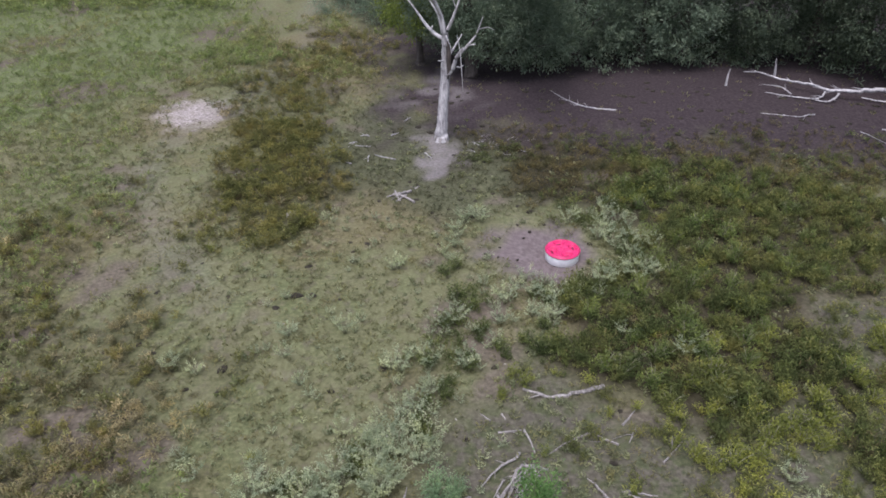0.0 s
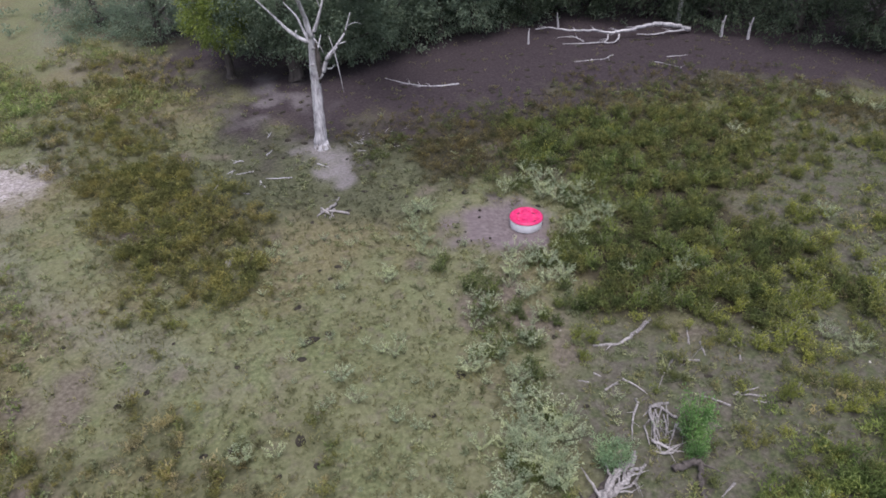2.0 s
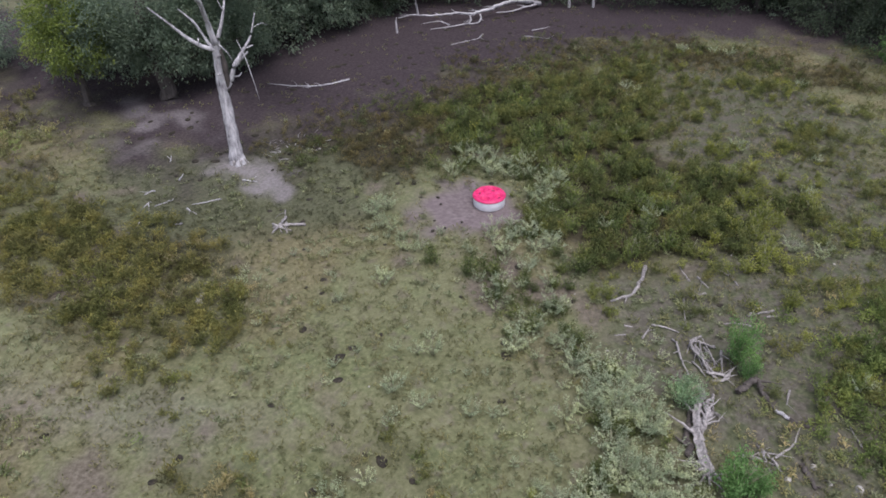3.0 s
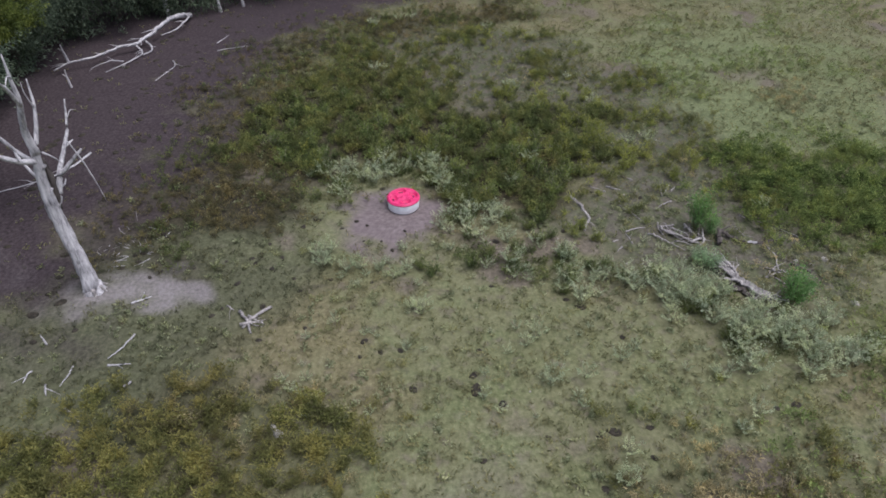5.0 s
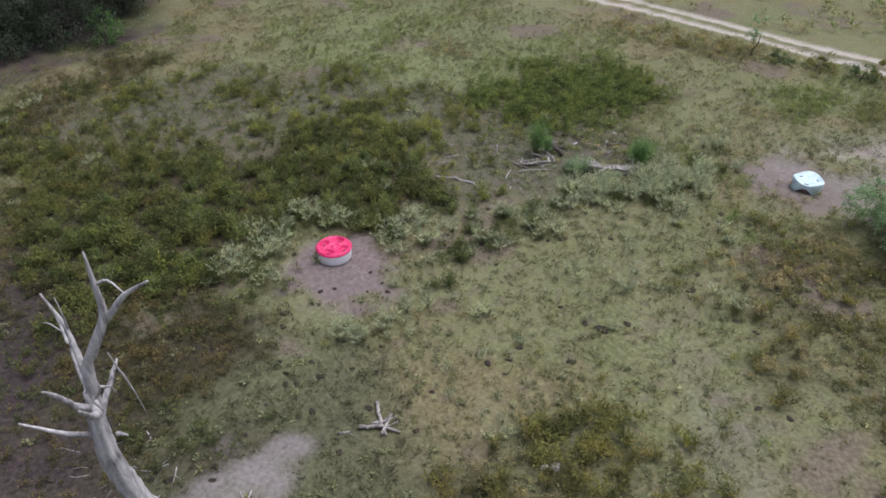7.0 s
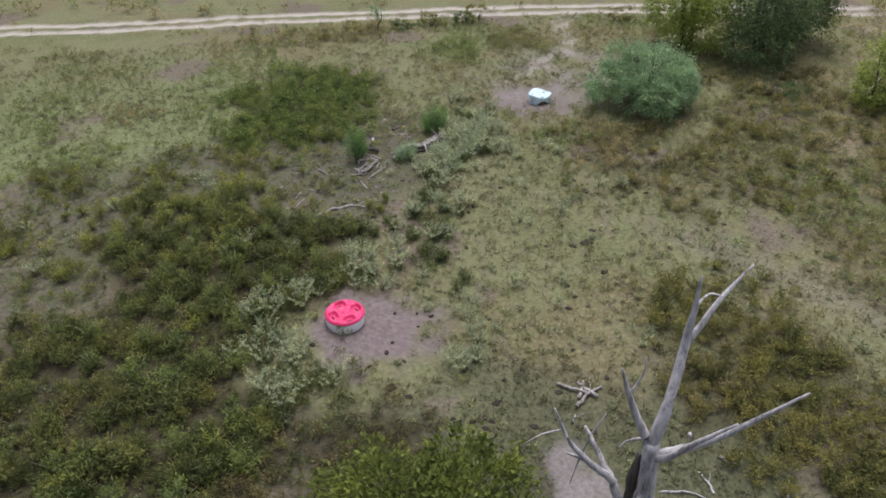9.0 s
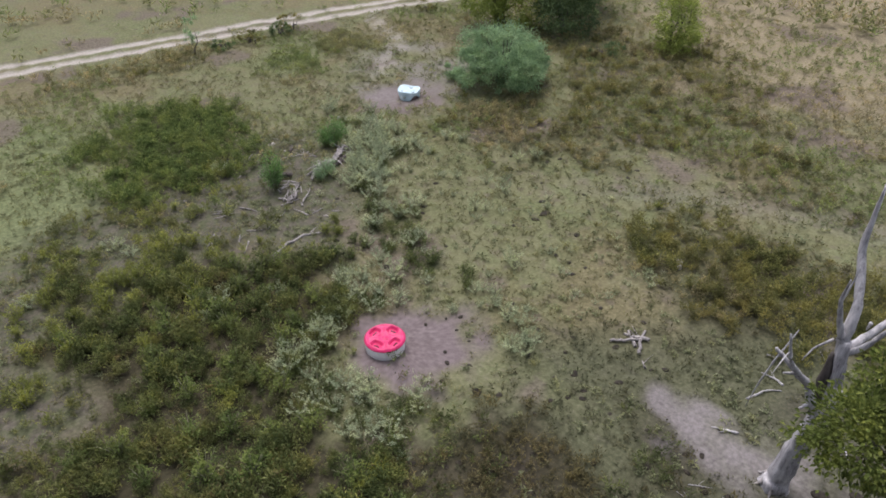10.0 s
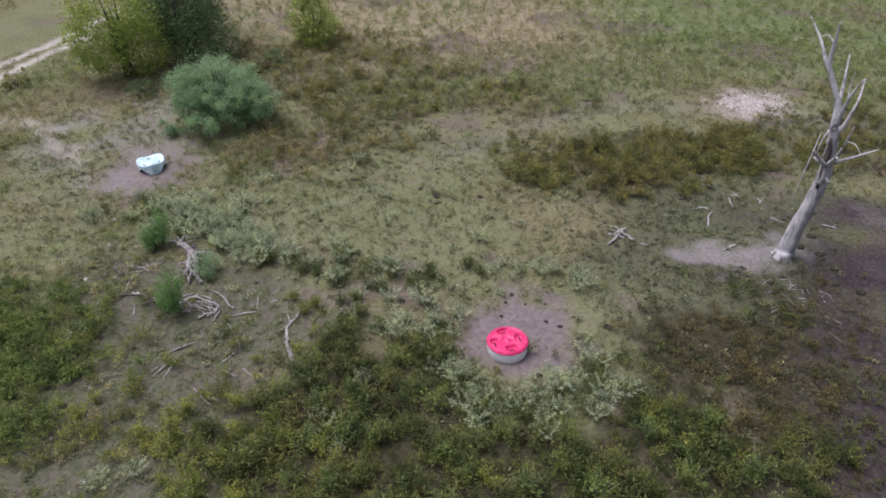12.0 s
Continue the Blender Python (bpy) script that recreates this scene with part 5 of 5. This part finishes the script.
        part("trunk", tube([(0, 0, -0.1), (0.1 * lean, 0.05, 0.3 * h), (0.5 * lean, 0.1, 0.65 * h), (lean, 0.1, h)], [rad * 1.2, rad, 0.8 * rad, 0.4 * rad], 9, 0.08, int(10 * x), 4, 0.05), d, t)
        part("stub", tube([(0.45 * lean, 0.1, 0.6 * h), (0.5 * lean + 0.1, 0.3, 0.66 * h), (0.5 * lean + 0.15, 0.4, 0.72 * h)], [0.5 * rad, 0.35 * rad, 0.1 * rad], 6, 0.08, int(7 * x), 3), d, t)
    b("fallen_branch", [(21.0, 12.6), (22.4, 12.0)], 0.03, 0.012, d, "thin pale fallen branch on dark soil", 1, 125)


fallen_wood()

# ---- dung and stones ----


def lump(seed, rx, h, sides=12):
    r = np.random.default_rng(seed)
    rows = [(1.0, -0.2), (0.97, 0.35), (0.75, 0.75), (0.4, 1.0)]
    wob = 1 + 0.18 * np.sin(2 * np.linspace(0, 6.283, sides, endpoint=False) + seed) + r.normal(0, 0.08, sides)
    a = np.linspace(0, 6.283, sides, endpoint=False)
    v = [(rx * q * wob[j] * math.cos(a[j]), rx * q * wob[j] * math.sin(a[j]), h * z * r.uniform(0.8, 1.2)) for q, z in rows for j in range(sides)]
    v.append((0, 0, h * 0.95))
    f = [(i * sides + j, i * sides + (j + 1) % sides, (i + 1) * sides + (j + 1) % sides, (i + 1) * sides + j) for i in range(3) for j in range(sides)]
    f += [(3 * sides + j, 3 * sides + (j + 1) % sides, 4 * sides) for j in range(sides)]
    return np.array(v), f


def litter():
    pats = [mesh_of("dung_pat", *lump(60 + k, 0.16, 0.055), M_DUNG) for k in range(5)]
    r = np.random.default_rng(8)
    known = [(-9.99, -2.25, 1.0), (-10.7, -2.25, 1.5), (-11.35, -3.05, 1.0), (-12.62, -6.42, 1.3), (-14.61, -5.67, 1.0), (-6.89, -6.56, 1.2), (-0.54, 3.91, 1.0), (-12.8, -5.9, 0.9), (-15.3, -8.6, 0.9), (-17, -12, 0.9)]
    spots = list(known)
    while len(spots) < 60:
        x, y = r.uniform(-8, 3), r.uniform(3.5, 14)
        spots.append((x, y, r.uniform(0.5, 1.1)))
    while len(spots) < 175:
        x, y = r.uniform(-7, 26), r.uniform(8, 21)
        if inside(x, y, SOIL) > -2.5 and inside(x, y, WOODS_EDGE) < 0:
            spots.append((x, y, r.uniform(0.7, 1.5)))
    while len(spots) < 222:
        x, y = r.uniform(-22, 2), r.uniform(-14, 4)
        spots.append((x, y, r.uniform(0.5, 1.1)))
    for k in range(7):
        a, d = 1.4 + 0.45 * k + r.normal(0, 0.15), r.uniform(0.55, 1.15)
        spots.append((-0.4 + 1.9 * d * math.cos(a), 0.9 + 1.6 * d * math.sin(a), r.uniform(0.35, 0.65)))
    for x, y, s in spots:
        if math.hypot(x - FEEDER[0], y - FEEDER[1]) < 1.0 or math.hypot(x + 4.65, y - 12.25) < 0.9:
            continue
        ob = new("dung_pat", pats[int(r.integers(0, 5))])
        ob.matrix_basis = pose(x, y, float(gz(x, y)) - 0.01, 0, 0, r.uniform(0, 360))
        ob.scale = (s, s * r.uniform(0.75, 1.1), s)
        tagged(ob, "dark flat cow pat on the trampled ground", "dung", "cow pats")
    rocks = [mesh_of("stone", *lump(80 + k, 0.105, 0.10, 10), M_STONE) for k in range(4)]
    for x, y, s in ((-7.3, -17.0, 1.4), (-4.7, -17.1, 1.2), (-4.75, -15.9, 0.9), (-5.3, -14.6, 0.8), (-5.6, -15.5, 0.9), (-5.0, -16.4, 0.8), (-5.1, -17.6, 1.0), (1.6, -14.5, 0.7), (3.8, -14.9, 0.7), (-10.86, -4.02, 0.35), (-2.6, -6.5, 0.4), (-9.4, -17.6, 1.3), (-6.6, -9.7, 0.5), (-6.5, -9.9, 0.4), (3.6, -9.9, 0.5), (5.5, -13.2, 0.6), (0.6, -9.0, 0.4), (-4.4, -9.0, 0.45)):
        ob = new("stone", rocks[int(r.integers(0, 4))])
        ob.matrix_basis = pose(x, y, float(gz(x, y)) - 0.02, 0, 0, r.uniform(0, 360))
        ob.scale = (s * 1.2, s * 0.9, s)
        tagged(ob, "small pale limestone lying in the grass", "stone", "pale stones")
    for x, y, s in ((-12.05, 4.15, 1.45), (-11.8, 4.32, 1.0)):
        ob = new("stone", rocks[1])
        ob.matrix_basis = pose(x, y, float(gz(x, y)) + 0.06, 0, 0, 40)
        ob.scale = (s * 1.3, s * 0.8, s * 1.3)
        tagged(ob, "white weathered stone half hidden in weeds", "stone", "pale stones")


litter()

# ---- trees ----


def crown_of(blobs, count, length, width, seed, droop=0.2, hollow=0.7, clump=38):
    """Leaves on many small clumps spread over the blobs, with gaps between."""
    r = np.random.default_rng(seed)
    vol = np.array([b[3] * b[4] * b[5] for b in blobs]) ** (2 / 3)
    cs, os = [], []
    for b, share in zip(blobs, vol / vol.sum()):
        n = int(count * share)
        m = max(8, n // clump)
        u = r.normal(0, 1, (m, 3))
        u /= np.linalg.norm(u, axis=1)[:, None]
        u *= r.uniform(hollow, 1.0, (m, 1)) * (1 + 0.12 * r.normal(0, 1, (m, 1)))
        k = r.integers(0, m, n)
        spread = r.normal(0, 0.13, (n, 3)) * r.uniform(0.5, 1.4, m)[k][:, None]
        p = (u[k] + spread) * [b[3], b[4], b[5]]
        cs.append(p + [b[0], b[1], b[2]])
        os.append(p / (np.linalg.norm(p, axis=1)[:, None] + 1e-6))
    c, o = np.concatenate(cs), np.concatenate(os)
    keep = c[:, 2] > 0.12
    return leaves(c[keep], o[keep], length, width, r, droop)


def tree(name, x, y, blobs, height, trunk_r, mat, label, count=6000, length=0.26, width=0.12, seed=0, droop=0.2, stems=1, category="tree", clump=60):
    r = np.random.default_rng(2000 + seed)
    root = tagged(new(name), label, category)
    root.matrix_basis = pose(x, y, float(gz(x, y)))
    for s in range(stems):
        a = r.uniform(0, 6.283)
        e = 0.25 * (stems > 1)
        top = (e * 3 * math.cos(a) + r.normal(0, 0.2), e * 3 * math.sin(a) + r.normal(0, 0.2), height * 0.8)
        base = (e * math.cos(a), e * math.sin(a), -0.15)
        mid = ((base[0] + top[0]) / 2 + r.normal(0, 0.15), (base[1] + top[1]) / 2 + r.normal(0, 0.15), height * 0.4)
        part("trunk", tube([base, (base[0] * 1.1, base[1] * 1.1, 0.4), mid, top], [trunk_r * 1.5, trunk_r, trunk_r * 0.7, trunk_r * 0.15], 9, 0.12, seed + s, 4), M_BARK, root)
    for k, b in enumerate(blobs):
        st = (r.normal(0, 0.1), r.normal(0, 0.1), min(height * 0.45, max(0.5, b[2] * 0.55)))
        part("limb", tube([st, ((st[0] + b[0]) / 2, (st[1] + b[1]) / 2, st[2] * 0.35 + b[2] * 0.65 - 0.2), (b[0], b[1], b[2])], [trunk_r * 0.55, trunk_r * 0.35, trunk_r * 0.08], 7, 0.1, seed + 30 + k, 3), M_BARK, root)
    part("crown", crown_of(blobs, count, length, width, seed, droop, 0.74, clump), mat, root, "", False)
    return root


def woods():
    # the big tree beside the dead one, one bough reaching out over the grass
    tree("oak_tree", -2.4, 22.6, [(0, 0.5, 6.6, 4.2, 3.2, 3.4), (2.6, 0.2, 4.4, 3.0, 2.4, 2.9), (-1.6, 0.8, 4.2, 2.4, 2.2, 2.2), (5.0, 0.4, 3.2, 2.4, 2.0, 2.4), (3.0, -0.6, 2.6, 1.8, 1.3, 1.8), (1.0, -1.0, 3.8, 2.2, 1.4, 2.2), (5.6, -0.4, 2.4, 1.8, 1.3, 1.7), (-3.0, 0.2, 5.0, 1.8, 1.8, 1.8)], 10.5, 0.42, M_WOODS, "big grey-green leafy tree shading bare soil", 42000, 0.20, 0.10, 1, 0.1)
    tree("oak_tree", -6.0, 25.6, [(-1.0, -2.2, 5.2, 1.9, 1.9, 2.1), (0.6, -0.6, 6.0, 2.3, 2.2, 2.4), (-0.2, 0.4, 3.6, 1.8, 1.8, 1.5)], 8.5, 0.26, M_OAK, "yellow-green leafy tree at the edge of the woods", 14000, 0.18, 0.085, 2, 0.3)
    tree("oak_tree", 1.2, 24.2, [(0.30, -9.7, 9.0, 0.95, 0.9, 0.7), (-0.85, -9.5, 9.05, 0.85, 0.85, 0.7), (-0.3, -8.7, 8.9, 1.3, 1.2, 0.9), (0.2, -6.4, 8.6, 1.5, 1.7, 1.1), (0.4, -3.4, 8.6, 1.7, 2.0, 1.5)], 11.0, 0.24, M_BOUGH, "tree with an olive-green bough reaching over the pasture", 36000, 0.105, 0.055, 3, 0.1, 1, "tree", 30)
    kinds = []
    for k in range(4):
        r = np.random.default_rng(400 + k)
        blobs = [(r.normal(0, 1.3), r.normal(0, 1.3), z, r.uniform(2.2, 3.2), r.uniform(2.2, 3.2), r.uniform(1.8, 2.6)) for z in (1.3, 2.0, 3.4, 5.0, 6.8, 8.6)]
        kinds.append(tree("woodland_tree", 0, 0, blobs, 10.5, 0.28, M_WOODS if k < 2 else M_DEEP, ("grey-green" if k < 2 else "dark dense") + " woodland tree with low boughs", 15000, 0.23, 0.105, 10 + k, 0.1 if k < 2 else 0.6, 1, "tree", 40))
    spots = [(5.6, 25.2), (9.6, 25.6), (17.8, 24.6), (22.0, 23.6), (13.6, 25.4), (26.4, 20.8), (29.6, 16.4), (32.2, 11.6), (34.4, 6.6), (35.2, 1.6), (34.6, -3.4), (33.4, -8.2), (34.6, -13.4),
             (-8.6, 37.0), (-12.6, 43.5), (-3.6, 29.4), (1.8, 29.0), (7.4, 30.0), (12, 30.2), (17, 29.6), (22.4, 28.8), (27.6, 26.4), (31.8, 22.2), (35.4, 17.4), (38.2, 12), (39.6, 6), (40, 0), (39.4, -6), (39.6, -12), (38, -19), (44, -25)]
    r = np.random.default_rng(9)
    for i, (x, y) in enumerate(spots):
        src = kinds[i] if i < 4 else kinds[i % 2 + (2 if x > 14 or y < 8 else 0)]
        m = pose(x + r.normal(0, 0.4), y + r.normal(0, 0.4), float(gz(x, y)), 0, 0, r.uniform(0, 360))
        ob = src if i < 4 else copy_thing(src, m)
        ob.matrix_basis = m
        s = r.uniform(0.85, 1.15)
        ob.scale = (s, s, s)
        tagged(ob, group="trees of the woods")
    # undergrowth at the woods' foot
    xy = sown(2600, (-30, 46, -26, 52), lambda x, y: step(inside(x, y, WOODS_EDGE), 1.5, 3.5) * step(14 - inside(x, y, WOODS_EDGE), 0, 6), r)
    tagged(scattered("undergrowth", FIELD_TUFTS, xy, r.uniform(0.8, 2.2, len(xy)), M_WOODS, r), "dark undergrowth in the shade of the woods", "undergrowth", kind="stuff")
    tree("bright_bush", 29.4, -9.0, [(0, 0, 1.2, 1.2, 1.2, 1.1)], 1.8, 0.06, M_VIVID, "bright green bush at the woods' edge", 1500, 0.14, 0.07, 40, 0.1, 3, "bush")


woods()


def far_bushes():
    r = np.random.default_rng(15)
    fluff = [(0, 0, 2.3, 2.4, 2.2, 1.5)]
    for k in range(15):
        a, d = 6.283 * k / 15 + r.normal(0, 0.2), r.uniform(1.2, 2.9)
        fluff.append((d * math.cos(a), 0.85 * d * math.sin(a), r.uniform(1.1, 2.9) * (1.15 - 0.15 * d), r.uniform(0.8, 1.4), r.uniform(0.8, 1.4), r.uniform(0.7, 1.1)))
    tree("mesquite_bush", -20.5, -15.0, fluff, 3.6, 0.09, M_BLUEGREEN, "wide feathery blue-green bush by the pale feeder", 42000, 0.16, 0.055, 51, 0.3, 6, "bush", 90)
    tree("olive_tree", -28.6, -23.4, [(0, 0, 4.6, 2.6, 2.6, 2.8), (-0.8, 0.9, 1.9, 2.2, 2.2, 1.8), (0.9, -0.9, 3.0, 2.0, 2.0, 2.0)], 7.0, 0.2, M_LIGHT, "yellow-green leafy tree behind the feathery bush", 13000, 0.22, 0.11, 52, 0.1, 2, "tree", 25)
    tree("dark_tree", -32.0, -19.6, [(0, 0, 4.4, 2.6, 2.6, 2.8), (0.8, 0.8, 1.9, 2.3, 2.3, 1.8), (-0.9, -0.9, 2.8, 2.2, 2.2, 2.0)], 7.0, 0.2, M_THICKET, "dark green tree behind the feathery bush", 13000, 0.22, 0.11, 53, 0.2, 2, "tree", 25)
    tree("dark_tree", -37.0, -23.0, [(0, 0, 4.6, 3.0, 3.0, 3.0), (0.8, 0.8, 2.4, 2.6, 2.6, 2.0)], 7.0, 0.2, M_THICKET, "dark green tree beside the dirt track", 11000, 0.25, 0.12, 54, 0.2, 2, "tree", 25)
    tree("willow_bush", -34.2, -11.2, [(0, 0, 2.4, 1.4, 1.4, 1.9), (0.3, 0.4, 1.3, 1.6, 1.6, 1.2), (-0.5, -0.3, 3.4, 0.9, 0.9, 1.1)], 4.0, 0.08, M_LIGHT, "slim light green willow-like bush", 6000, 0.20, 0.085, 55, 0.2, 4, "bush", 20)
    tree("sapling", -7.6, -33.3, [(0, 0, 1.9, 0.7, 0.7, 0.7), (0.1, 0.1, 1.3, 0.5, 0.5, 0.4)], 2.2, 0.05, M_BLUEGREEN, "young sapling with a pale stem by the track", 900, 0.12, 0.05, 56, 0.3)
    for k, (x, y, s) in enumerate(((-15.8, -33.9, 1.0), (-14.6, -33.2, 0.7), (-12.0, -33.0, 0.8), (-24.6, -21.2, 0.9), (-26.0, -17.6, 0.8), (-29.5, -13.6, 0.9), (-27.0, -30.2, 0.8), (-9.6, -32.8, 0.7))):
        tree("low_bush", x, y, [(0, 0, 0.6 * s, 1.1 * s, 1.1 * s, 0.65 * s)], 0.9 * s, 0.04, M_THICKET if k % 2 else M_OLIVE, "low rounded bush near the dirt track", 900, 0.14, 0.06, 60 + k, 0.1, 3, "bush")


far_bushes()
